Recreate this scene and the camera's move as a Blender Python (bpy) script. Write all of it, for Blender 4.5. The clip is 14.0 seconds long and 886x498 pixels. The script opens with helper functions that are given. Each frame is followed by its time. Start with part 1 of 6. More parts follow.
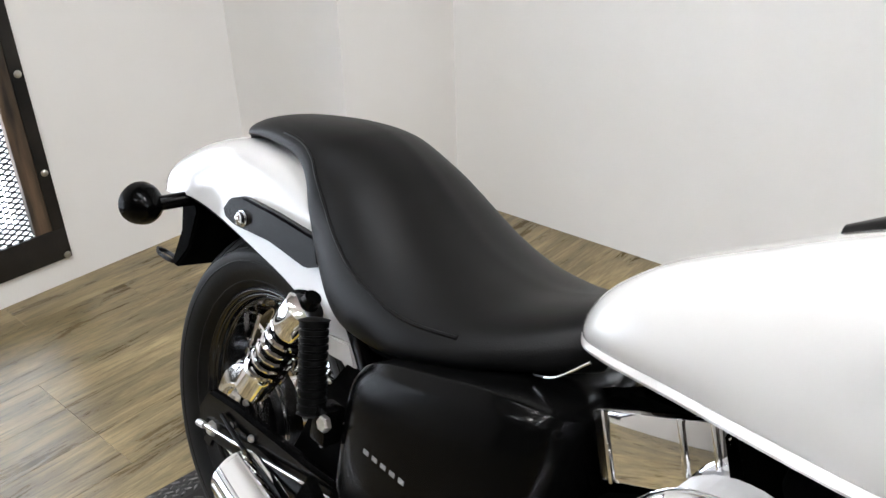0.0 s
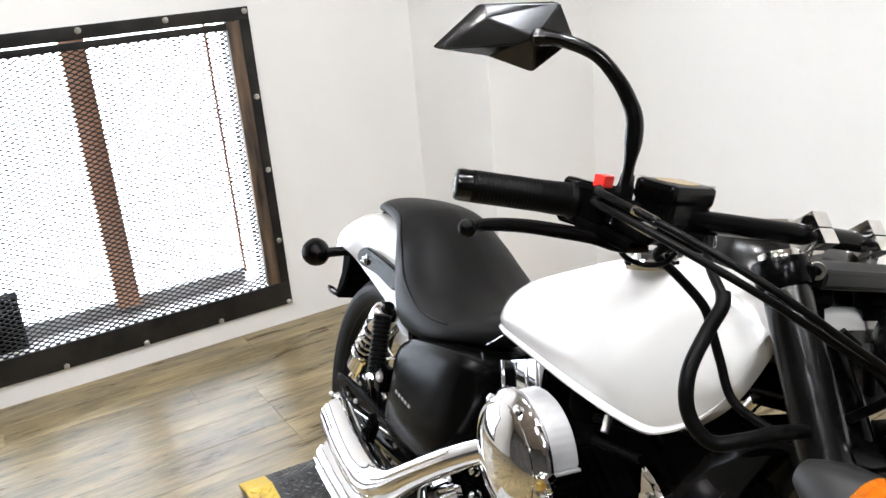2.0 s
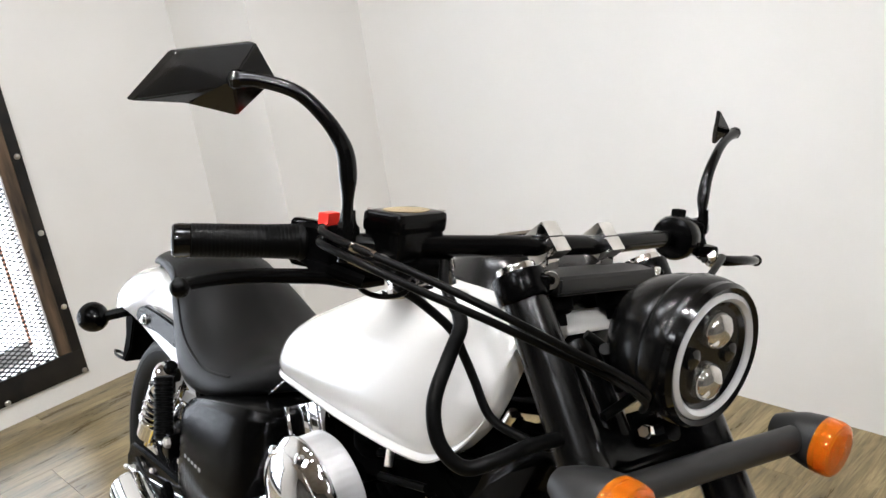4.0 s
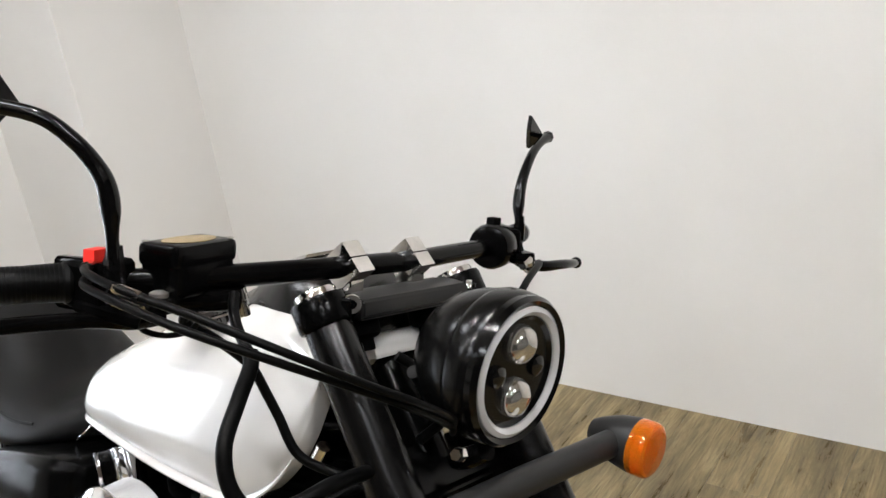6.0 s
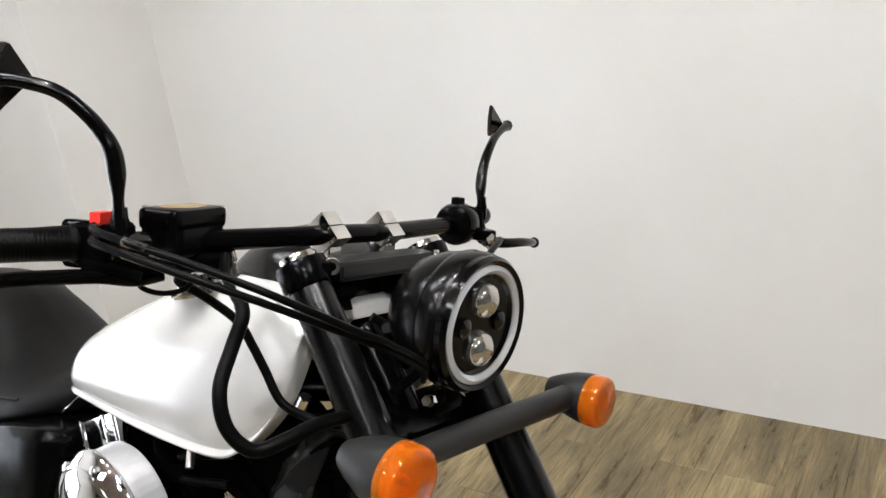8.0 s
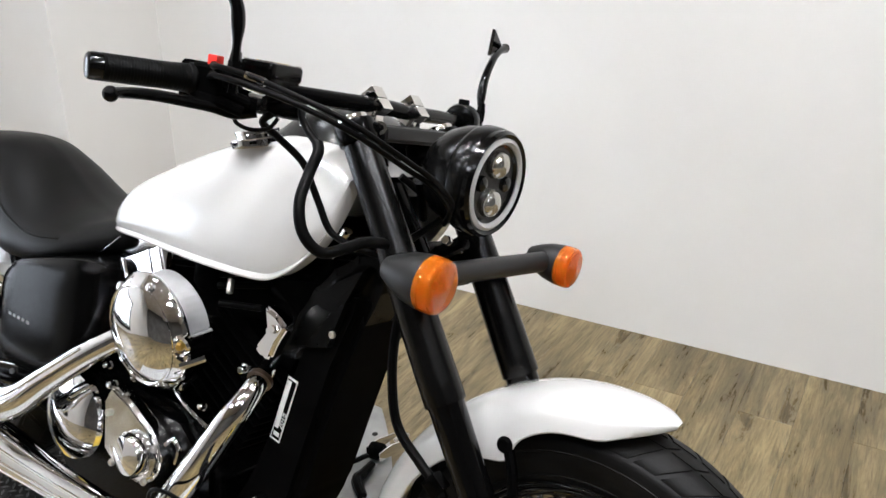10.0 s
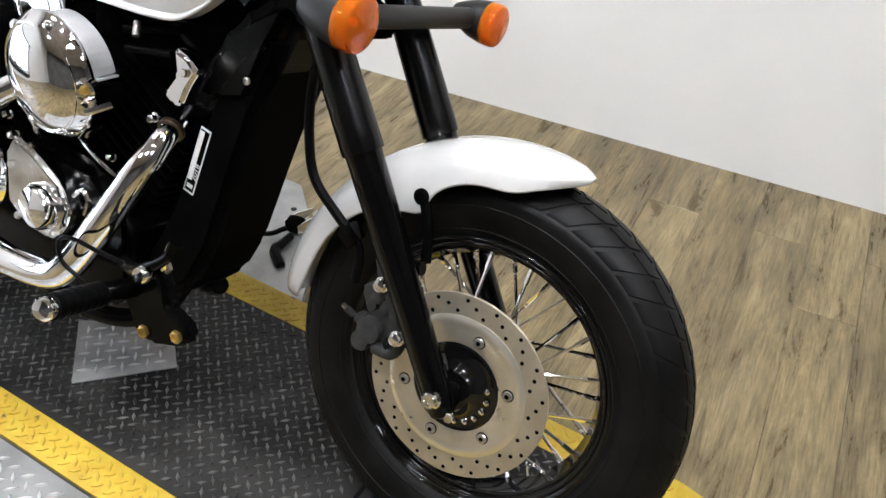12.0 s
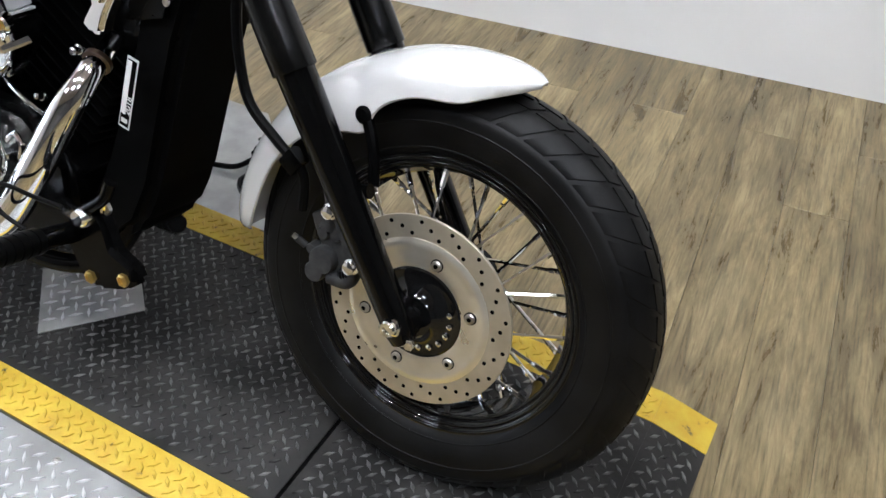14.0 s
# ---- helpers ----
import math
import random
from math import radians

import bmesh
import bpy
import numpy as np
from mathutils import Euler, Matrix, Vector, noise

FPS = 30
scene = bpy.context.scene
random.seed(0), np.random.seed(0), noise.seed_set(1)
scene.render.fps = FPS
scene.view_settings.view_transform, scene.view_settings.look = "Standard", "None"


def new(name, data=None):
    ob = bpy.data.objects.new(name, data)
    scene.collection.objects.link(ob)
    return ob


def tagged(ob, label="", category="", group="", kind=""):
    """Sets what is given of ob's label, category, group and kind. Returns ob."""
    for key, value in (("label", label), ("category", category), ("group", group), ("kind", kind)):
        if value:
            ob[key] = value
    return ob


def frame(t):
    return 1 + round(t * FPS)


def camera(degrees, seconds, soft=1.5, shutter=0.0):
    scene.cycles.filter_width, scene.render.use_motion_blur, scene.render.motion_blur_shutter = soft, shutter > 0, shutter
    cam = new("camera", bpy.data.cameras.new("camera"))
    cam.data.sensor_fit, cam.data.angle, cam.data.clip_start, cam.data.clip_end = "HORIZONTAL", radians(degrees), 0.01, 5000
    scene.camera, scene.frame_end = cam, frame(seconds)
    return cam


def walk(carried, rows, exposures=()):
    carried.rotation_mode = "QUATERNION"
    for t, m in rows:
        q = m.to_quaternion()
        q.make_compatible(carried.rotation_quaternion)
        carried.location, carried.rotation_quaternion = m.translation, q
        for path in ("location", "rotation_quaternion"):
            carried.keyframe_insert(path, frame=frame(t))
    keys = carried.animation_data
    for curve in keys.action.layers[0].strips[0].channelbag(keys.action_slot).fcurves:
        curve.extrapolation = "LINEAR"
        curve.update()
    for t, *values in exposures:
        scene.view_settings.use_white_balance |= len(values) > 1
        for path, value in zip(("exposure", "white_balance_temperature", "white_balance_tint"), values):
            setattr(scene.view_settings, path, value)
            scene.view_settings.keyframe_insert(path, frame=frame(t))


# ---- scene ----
cam = camera(55.0, 14.0)
# seconds, x, y, z, yaw, pitch, roll
PATH = [
    (0.0, 1.0707, -0.5402, 1.2487, 47.952, -28.082, -2.055),
    (0.5, 1.2834, -0.6655, 1.3234, 52.190, -22.802, -2.052),
    (1.0, 1.4877, -0.6820, 1.3470, 56.055, -21.813, -2.002),
    (1.5, 1.7539, -0.6377, 1.3690, 64.247, -23.069, -1.183),
    (2.0, 1.8341, -0.6099, 1.3991, 65.444, -19.895, -4.964),
    (2.5, 1.8260, -0.5965, 1.4049, 62.822, -19.830, -6.012),
    (3.0, 1.8389, -0.5650, 1.4034, 59.568, -19.725, -6.916),
    (3.5, 1.8510, -0.5332, 1.3985, 56.600, -19.635, -7.923),
    (4.0, 1.8597, -0.5083, 1.3950, 53.036, -19.578, -8.303),
    (6.5, 1.8760, -0.3968, 1.3831, 42.306, -20.825, -8.855),
    (7.0, 1.8872, -0.3786, 1.3779, 41.923, -20.659, -9.408),
    (9.5, 1.9959, -0.8160, 1.3842, 36.151, -21.507, -1.642),
    (10.0, 2.0032, -0.8311, 1.3636, 35.133, -23.495, 0.034),
    (10.5, 1.9963, -0.8371, 1.3419, 33.894, -26.128, 1.360),
    (11.0, 2.0043, -0.8584, 1.3196, 32.048, -28.665, 2.849),
    (11.5, 2.0179, -0.8600, 1.2984, 30.253, -31.639, 4.096),
    (12.0, 2.0259, -0.8476, 1.2787, 28.626, -35.905, 5.260),
    (12.5, 2.0290, -0.8460, 1.2324, 26.437, -39.455, 5.924),
    (13.0, 2.0361, -0.8498, 1.1944, 24.514, -40.892, 6.346),
    (13.5, 2.0347, -0.8464, 1.1972, 23.907, -42.940, 5.844),
    (14.0, 2.0721, -0.7587, 1.2373, 29.128, -41.142, 1.073),
]


def eye_pose(x, y, z, yaw, pitch, roll):
    return Matrix.Translation((x, y, z)) @ Matrix.Rotation(radians(yaw), 4, 'Z') @ Matrix.Rotation(radians(90 + pitch), 4, 'X') @ Matrix.Rotation(radians(roll), 4, 'Z')


walk(cam, [(q[0], eye_pose(*q[1:])) for q in PATH], [(0, 0.10, 5900, 10), (0.5, 0.20, 5900, 10), (2.5, 0.35, 5900, 10), (4, 0.15, 6000, 10), (7, 0.00, 6050, 10), (9.5, 0.10, 5900, 10), (11.5, 0.26, 5800, 10), (13, 0.24, 5680, 10), (14, 0.20, 5560, 10)])

# ---- light ----
world = bpy.data.worlds.new("world")
scene.world = world
world.use_nodes = True
wn = world.node_tree.nodes
sky = wn.new("ShaderNodeTexSky")
sky.sky_type, sky.sun_disc, sky.sun_elevation, sky.sun_rotation = 'NISHITA', False, radians(40), radians(90)
wn["Background"].inputs[1].default_value = 0.12
world.node_tree.links.new(sky.outputs[0], wn["Background"].inputs[0])

ROOM = Matrix.Rotation(radians(5.4), 4, 'Z')   # the room stands askew to the lift
FLOOR = -0.03
SLOPE = ROOM @ Matrix.Translation((1.6, 0, 0)) @ Matrix.Rotation(radians(-0.40), 4, 'Y') @ Matrix.Translation((-1.6, 0, 0))     # the floor falls a little towards the window
CEIL = 2.9


# ---- materials ----
def material(name, base, rough=0.5, metal=0.0, coat=0.0, spec=0.5):
    m = bpy.data.materials.new(name)
    m.use_nodes = True
    b = m.node_tree.nodes["Principled BSDF"]
    b.inputs["Base Color"].default_value = (*base, 1)
    b.inputs["Roughness"].default_value = rough
    b.inputs["Metallic"].default_value = metal
    b.inputs["Coat Weight"].default_value = coat
    b.inputs["Coat Roughness"].default_value = 0.03
    b.inputs["Specular IOR Level"].default_value = spec
    return m


def textured(m, scale, dark, light, detail=6.0, stretch=(1, 1, 1), bump=0.0, bump_scale=None, rough=None, per_object=False, lo=0.35, hi=0.65, dist=0.004):
    """Mottles a material between two colours by noise, with relief and uneven gloss."""
    nt = m.node_tree
    b = nt.nodes["Principled BSDF"]
    tc = nt.nodes.new("ShaderNodeTexCoord")
    mp = nt.nodes.new("ShaderNodeMapping")
    mp.inputs["Scale"].default_value = stretch
    nt.links.new(tc.outputs["Object"], mp.inputs["Vector"])
    vec = mp.outputs[0]
    if per_object:
        info = nt.nodes.new("ShaderNodeObjectInfo")
        mul = nt.nodes.new("ShaderNodeVectorMath")
        mul.operation = 'MULTIPLY_ADD'
        mul.inputs[1].default_value = (37, 53, 71)
        nt.links.new(info.outputs["Random"], mul.inputs[0])
        nt.links.new(vec, mul.inputs[2])
        vec = mul.outputs[0]
    n = nt.nodes.new("ShaderNodeTexNoise")
    n.inputs["Scale"].default_value = scale
    n.inputs["Detail"].default_value = detail
    nt.links.new(vec, n.inputs["Vector"])
    r = nt.nodes.new("ShaderNodeValToRGB")
    r.color_ramp.elements[0].position, r.color_ramp.elements[1].position = lo, hi
    r.color_ramp.elements[0].color, r.color_ramp.elements[1].color = (*dark, 1), (*light, 1)
    nt.links.new(n.outputs["Fac"], r.inputs[0])
    nt.links.new(r.outputs[0], b.inputs["Base Color"])
    if rough:
        mr = nt.nodes.new("ShaderNodeMapRange")
        mr.inputs["To Min"].default_value, mr.inputs["To Max"].default_value = rough
        nt.links.new(n.outputs["Fac"], mr.inputs["Value"])
        nt.links.new(mr.outputs[0], b.inputs["Roughness"])
    if bump:
        n2 = nt.nodes.new("ShaderNodeTexNoise")
        n2.inputs["Scale"].default_value = bump_scale or scale * 4
        n2.inputs["Detail"].default_value = 3
        nt.links.new(vec, n2.inputs["Vector"])
        bp = nt.nodes.new("ShaderNodeBump")
        bp.inputs["Strength"].default_value, bp.inputs["Distance"].default_value = bump, dist
        nt.links.new(n2.outputs["Fac"], bp.inputs["Height"])
        nt.links.new(bp.outputs[0], b.inputs["Normal"])
    return m, r, n


def glow(name, colour, strength):
    m = material(name, colour, 0.5)
    b = m.node_tree.nodes["Principled BSDF"]
    b.inputs["Emission Color"].default_value = (*colour, 1)
    b.inputs["Emission Strength"].default_value = strength
    return m


WALL = textured(material("wall_paint", (0.8, 0.79, 0.77), 0.55), 1.1, (0.78, 0.765, 0.74), (0.84, 0.83, 0.81), bump=0.12, bump_scale=160)[0]
CEILING = textured(material("ceiling_paint", (0.4, 0.36, 0.32), 0.8), 3, (0.36, 0.32, 0.28), (0.44, 0.40, 0.36))[0]
# for the unseen walls only: dark tone that deepens blacks and chrome reflections
DARK_WALL = textured(material("unseen_dark_wall", (0.09, 0.085, 0.08), 0.6), 1.5, (0.07, 0.066, 0.06), (0.11, 0.105, 0.1))[0]
TRIM = material("dark_trim", (0.05, 0.04, 0.03), 0.5)


def wood_floor():
    """Printed oak planks: long grain, dark smoky patches and golden streaks, a slight sheen."""
    m, r, n = textured(material("vinyl_plank", (0.3, 0.22, 0.13), 0.4), 2.4, (0.066, 0.049, 0.022), (0.40, 0.318, 0.168), detail=14, stretch=(8, 1.1, 1), per_object=True, lo=0.30, hi=0.68, bump=0.04, bump_scale=60, rough=(0.20, 0.38))
    n.inputs["Roughness"].default_value = 0.76
    n.inputs["Distortion"].default_value = 0.5
    mid = r.color_ramp.elements.new(0.48)
    mid.color = (0.207, 0.156, 0.073, 1)
    nt = m.node_tree
    b = nt.nodes["Principled BSDF"]
    # large smoky patches over the grain
    tc = nt.nodes.new("ShaderNodeTexCoord")
    geo = nt.nodes.new("ShaderNodeNewGeometry")
    mp = nt.nodes.new("ShaderNodeMapping")
    mp.inputs["Scale"].default_value = (3.2, 1.3, 1)
    nt.links.new(geo.outputs["Position"], mp.inputs["Vector"])
    big = nt.nodes.new("ShaderNodeTexNoise")
    big.inputs["Scale"].default_value, big.inputs["Detail"].default_value = 2.2, 5
    nt.links.new(mp.outputs[0], big.inputs["Vector"])
    mr2 = nt.nodes.new("ShaderNodeMapRange")
    mr2.inputs["From Min"].default_value, mr2.inputs["From Max"].default_value = 0.3, 0.7
    mr2.inputs["To Min"].default_value, mr2.inputs["To Max"].default_value = 0.62, 1.18
    nt.links.new(big.outputs["Fac"], mr2.inputs["Value"])
    info = nt.nodes.new("ShaderNodeObjectInfo")
    mr = nt.nodes.new("ShaderNodeMapRange")
    mr.inputs["To Min"].default_value, mr.inputs["To Max"].default_value = 0.80, 1.08
    nt.links.new(info.outputs["Random"], mr.inputs["Value"])
    mul = nt.nodes.new("ShaderNodeMath")
    mul.operation = 'MULTIPLY'
    nt.links.new(mr.outputs[0], mul.inputs[0])
    nt.links.new(mr2.outputs[0], mul.inputs[1])
    mpf = nt.nodes.new("ShaderNodeMapping")
    mpf.inputs["Scale"].default_value = (60, 3.0, 1)
    nt.links.new(tc.outputs["Object"], mpf.inputs["Vector"])
    fine = nt.nodes.new("ShaderNodeTexNoise")
    fine.inputs["Scale"].default_value, fine.inputs["Detail"].default_value = 3.0, 6
    nt.links.new(mpf.outputs[0], fine.inputs["Vector"])
    mr3 = nt.nodes.new("ShaderNodeMapRange")
    mr3.inputs["From Min"].default_value, mr3.inputs["From Max"].default_value = 0.34, 0.52
    mr3.inputs["To Min"].default_value, mr3.inputs["To Max"].default_value = 0.66, 1.04
    nt.links.new(fine.outputs["Fac"], mr3.inputs["Value"])
    mulf = nt.nodes.new("ShaderNodeMath")
    mulf.operation = 'MULTIPLY'
    nt.links.new(mul.outputs[0], mulf.inputs[0])
    nt.links.new(mr3.outputs[0], mulf.inputs[1])
    mul = mulf
    hs = nt.nodes.new("ShaderNodeHueSaturation")
    hs.inputs["Saturation"].default_value = 1.0
    nt.links.new(mul.outputs[0], hs.inputs["Value"])
    nt.links.new(r.outputs[0], hs.inputs["Color"])
    nt.links.new(hs.outputs[0], b.inputs["Base Color"])
    return m


PLANK = wood_floor()
WHITE = textured(material("pearl_white_paint", (0.8, 0.79, 0.77), 0.25, coat=1.0), 2.0, (0.545, 0.538, 0.524), (0.60, 0.593, 0.58))[0]
WHITE.node_tree.nodes["Principled BSDF"].inputs["Coat IOR"].default_value = 1.5
WHITE.node_tree.nodes["Principled BSDF"].inputs["Coat Roughness"].default_value = 0.07
CHROME = material("chrome", (0.92, 0.92, 0.93), 0.04, 1.0)
CHROME_WORN = textured(material("chrome_worn", (0.85, 0.84, 0.83), 0.1, 1.0), 30, (0.7, 0.69, 0.67), (0.9, 0.9, 0.9), rough=(0.05, 0.22))[0]
STEEL = textured(material("brushed_steel", (0.6, 0.58, 0.55), 0.35, 1.0), 60, (0.48, 0.46, 0.43), (0.66, 0.64, 0.6), rough=(0.25, 0.45))[0]
# warm tint in the steel stands for the floor and ceiling it reflects
DISC = textured(material("brake_disc_steel", (0.55, 0.5, 0.43), 0.4, 0.75), 25, (0.47, 0.42, 0.325), (0.57, 0.515, 0.405), rough=(0.28, 0.44))[0]
CARRIER = textured(material("disc_carrier_steel", (0.7, 0.67, 0.6), 0.3, 0.85), 18, (0.72, 0.67, 0.56), (0.84, 0.79, 0.68), rough=(0.22, 0.36))[0]
BLACK = textured(material("satin_black_paint", (0.012, 0.012, 0.013), 0.2, spec=0.09), 8, (0.0008, 0.0008, 0.0008), (0.002, 0.002, 0.002), rough=(0.13, 0.24))[0]
MATT = textured(material("matt_black", (0.012, 0.012, 0.012), 0.6, spec=0.01), 20, (0.001, 0.001, 0.001), (0.003, 0.003, 0.003), bump=0.05)[0]
PIANO = material("piano_black", (0.004, 0.004, 0.004), 0.07, spec=0.45, coat=0.2)
SHELL = textured(material("satin_shell", (0.004, 0.004, 0.004), 0.3, spec=0.24), 10, (0.0012, 0.0012, 0.0012), (0.0025, 0.0025, 0.0025), rough=(0.18, 0.26))[0]
FORK = textured(material("satin_fork_paint", (0.008, 0.008, 0.008), 0.35, spec=0.36), 10, (0.0015, 0.0015, 0.0015), (0.003, 0.0029, 0.0028), rough=(0.21, 0.28))[0]
POLISHED = textured(material("polished_aluminium", (0.6, 0.59, 0.57), 0.12, 1.0), 40, (0.62, 0.60, 0.57), (0.78, 0.76, 0.73), rough=(0.03, 0.12))[0]
SILVER_PAINT = textured(material("silver_paint", (0.5, 0.5, 0.51), 0.3, 0.7), 30, (0.60, 0.60, 0.61), (0.68, 0.68, 0.69), rough=(0.34, 0.44))[0]
SATIN = textured(material("satin_dark_plastic", (0.02, 0.02, 0.02), 0.45, spec=0.3), 12, (0.010, 0.010, 0.010), (0.017, 0.0167, 0.0163), rough=(0.38, 0.50))[0]
SHROUD = textured(material("satin_shroud_plastic", (0.002, 0.002, 0.002), 0.3, spec=0.10), 12, (0.0010, 0.0010, 0.0010), (0.0020, 0.0020, 0.0020), rough=(0.22, 0.32))[0]
MIRROR_SHELL = material("gloss_mirror_shell", (0.004, 0.004, 0.004), 0.13, spec=0.6)
GLOSS = material("gloss_black", (0.0015, 0.0015, 0.0015), 0.14, spec=0.3)
RUBBER = textured(material("tyre_rubber", (0.018, 0.018, 0.018), 0.5, spec=0.16), 14, (0.002, 0.002, 0.002), (0.0065, 0.0063, 0.0061), bump=0.06, bump_scale=120, rough=(0.40, 0.58))[0]
LEATHER = textured(material("seat_vinyl", (0.016, 0.016, 0.017), 0.45, spec=0.17), 6, (0.0015, 0.0015, 0.0015), (0.003, 0.003, 0.003), bump=0.22, bump_scale=520, rough=(0.40, 0.52), dist=0.0012)[0]
HOSE = material("hose_rubber", (0.002, 0.002, 0.002), 0.38, spec=0.07)
RED = material("red_plastic", (0.75, 0.03, 0.02), 0.35)
GOLD = material("gold_label", (0.8, 0.6, 0.25), 0.25, 1.0)
BRONZE = material("bronze_clamp", (0.12, 0.085, 0.06), 0.35, 1.0)
CALIPER = textured(material("cast_caliper_paint", (0.02, 0.02, 0.02), 0.55, spec=0.12), 60, (0.028, 0.028, 0.028), (0.046, 0.045, 0.044), bump=0.2, bump_scale=300)[0]
COVER = textured(material("moulded_black_plastic", (0.002, 0.002, 0.002), 0.5, spec=0.02), 20, (0.001, 0.001, 0.001), (0.002, 0.002, 0.002), rough=(0.45, 0.6))[0]
# worn steel grey, with bright patches in the colour for the lugs' highlights
LUG = textured(material("worn_highlit_lug", (0.1, 0.1, 0.1), 0.4, 0.5), 30, (0.025, 0.024, 0.023), (0.24, 0.236, 0.23), rough=(0.28, 0.48), lo=0.37, hi=0.66)[0]
# lighter copy of the bare plate: the lugs' white highlights as base colour
BARE_LUG = material("highlit_bare_lug", (0.86, 0.86, 0.86), 0.3, 0.6)
BRASS = material("yellow_zinc", (0.7, 0.5, 0.15), 0.35, 1.0)
SILVER = material("silver_print", (0.2, 0.2, 0.2), 0.4)
LABEL = material("white_label", (0.75, 0.75, 0.74), 0.5)
PLATE = textured(material("black_tread_plate", (0.03, 0.03, 0.031), 0.45, spec=0.17), 5, (0.010, 0.0095, 0.0088), (0.034, 0.032, 0.0295), bump=0.25, bump_scale=90, rough=(0.38, 0.6))[0]
YELLOW, yr, yn = textured(material("yellow_paint", (0.75, 0.5, 0.03), 0.5), 26, (0.45, 0.305, 0.016), (0.54, 0.39, 0.03), rough=(0.4, 0.65), bump=0.1, lo=0.2, hi=0.5)
yr.color_ramp.elements[0].position, yr.color_ramp.elements[0].color = 0.33, (0.09, 0.07, 0.03, 1)
yr.color_ramp.elements[1].position = 0.62
yr.color_ramp.elements.new(0.38).color = (0.48, 0.31, 0.014, 1)
yn.inputs["Roughness"].default_value = 0.62
SILVER_PLATE = textured(material("bare_tread_plate", (0.6, 0.6, 0.6), 0.4, 0.6), 12, (0.296, 0.296, 0.292), (0.414, 0.414, 0.407), rough=(0.28, 0.45))[0]
HATCH = textured(material("worn_steel_plate", (0.2, 0.2, 0.2), 0.45, 0.5), 14, (0.33, 0.326, 0.318), (0.52, 0.514, 0.50), rough=(0.3, 0.5))[0]
IRON = textured(material("black_iron_frame", (0.02, 0.018, 0.016), 0.45, 0.3), 9, (0.005, 0.005, 0.005), (0.022, 0.019, 0.016), rough=(0.35, 0.6))[0]
RUST = textured(material("rusty_timber", (0.14, 0.09, 0.05), 0.7), 26, (0.010, 0.008, 0.006), (0.13, 0.085, 0.05), stretch=(1, 1, 0.14), bump=0.5)[0]
# reddish brown, lightened in the base colour to stand for the window's bloom
MULLION = textured(material("brown_mullion", (0.34, 0.14, 0.07), 0.6), 8, (0.42, 0.2, 0.11), (0.6, 0.33, 0.2), stretch=(1, 1, 0.2))[0]
WINDOW_GREY = textured(material("grey_window_paint", (0.4, 0.39, 0.38), 0.6), 8, (0.34, 0.33, 0.32), (0.46, 0.45, 0.44))[0]
MESH = material("mesh_steel", (0.03, 0.03, 0.03), 0.5, 0.2)
OUTSIDE = glow("daylight_outside", (0.955, 0.975, 1.0), 6.0)
LAMP = glow("lamp_diffuser", (1.0, 0.985, 0.965), 34.0)
SPOT = glow("spot_bulb", (1.0, 0.93, 0.84), 1100.0)
AMBER = material("amber_lens", (0.78, 0.17, 0.002), 0.14, spec=0.3)
AMBER_CLEAR = material("amber_clear_plastic", (0.96, 0.27, 0.010), 0.06)
AMBER_CLEAR.node_tree.nodes["Principled BSDF"].inputs["Transmission Weight"].default_value = 0.72
AMBER_CLEAR.node_tree.nodes["Principled BSDF"].inputs["IOR"].default_value = 1.40
MIRROR = material("mirror_glass", (0.9, 0.9, 0.9), 0.02, 1.0)
LENS = material("projector_glass", (0.62, 0.60, 0.56), 0.06, 0.9)
HALO = material("halo_ring_diffuser", (0.52, 0.52, 0.52), 0.18)


# ---- mesh tools ----
def part(name, bm, mat, parent=None, label="", m=None, sharp=35, kind=""):
    """Links a bmesh as one mesh object under a thing or a part."""
    if m is not None:
        bm.transform(m)
    bmesh.ops.recalc_face_normals(bm, faces=bm.faces)
    me = bpy.data.meshes.new(name)
    bm.to_mesh(me)
    bm.free()
    me.materials.append(mat)
    if sharp:
        me.polygons.foreach_set("use_smooth", [True] * len(me.polygons))
        me.set_sharp_from_angle(angle=radians(sharp))
    ob = new(name, me)
    ob.parent = parent
    return tagged(ob, label, kind=kind)


def thing(name, label, category, m=None, group="", kind=""):
    ob = new(name)
    if m is not None:
        ob.matrix_world = m
    return tagged(ob, label, category, group, kind)


def solo(name, bm, mat, label="", category="", m=None, sharp=35, kind="", group=""):
    ob = part(name, bm, mat, None, label, None, sharp, kind)
    if m is not None:
        ob.matrix_world = m
    return tagged(ob, label, category, group, kind)


def V(*a):
    return Vector(a)


def spline(pts, n=8, closed=False):
    """A Catmull-Rom curve through points (tuples of any length)."""
    p = [np.array(q, float) for q in pts]
    out = []
    cnt = len(p)
    for i in range(cnt if closed else cnt - 1):
        if closed:
            a, b, c, d = p[i - 1], p[i], p[(i + 1) % cnt], p[(i + 2) % cnt]
        else:
            a, b, c, d = p[max(i - 1, 0)], p[i], p[i + 1], p[min(i + 2, cnt - 1)]
        for k in range(n):
            t = k / n
            out.append(0.5 * (2 * b + (c - a) * t + (2 * a - 5 * b + 4 * c - d) * t * t + (3 * b - a - 3 * c + d) * t ** 3))
    if not closed:
        out.append(p[-1])
    return out


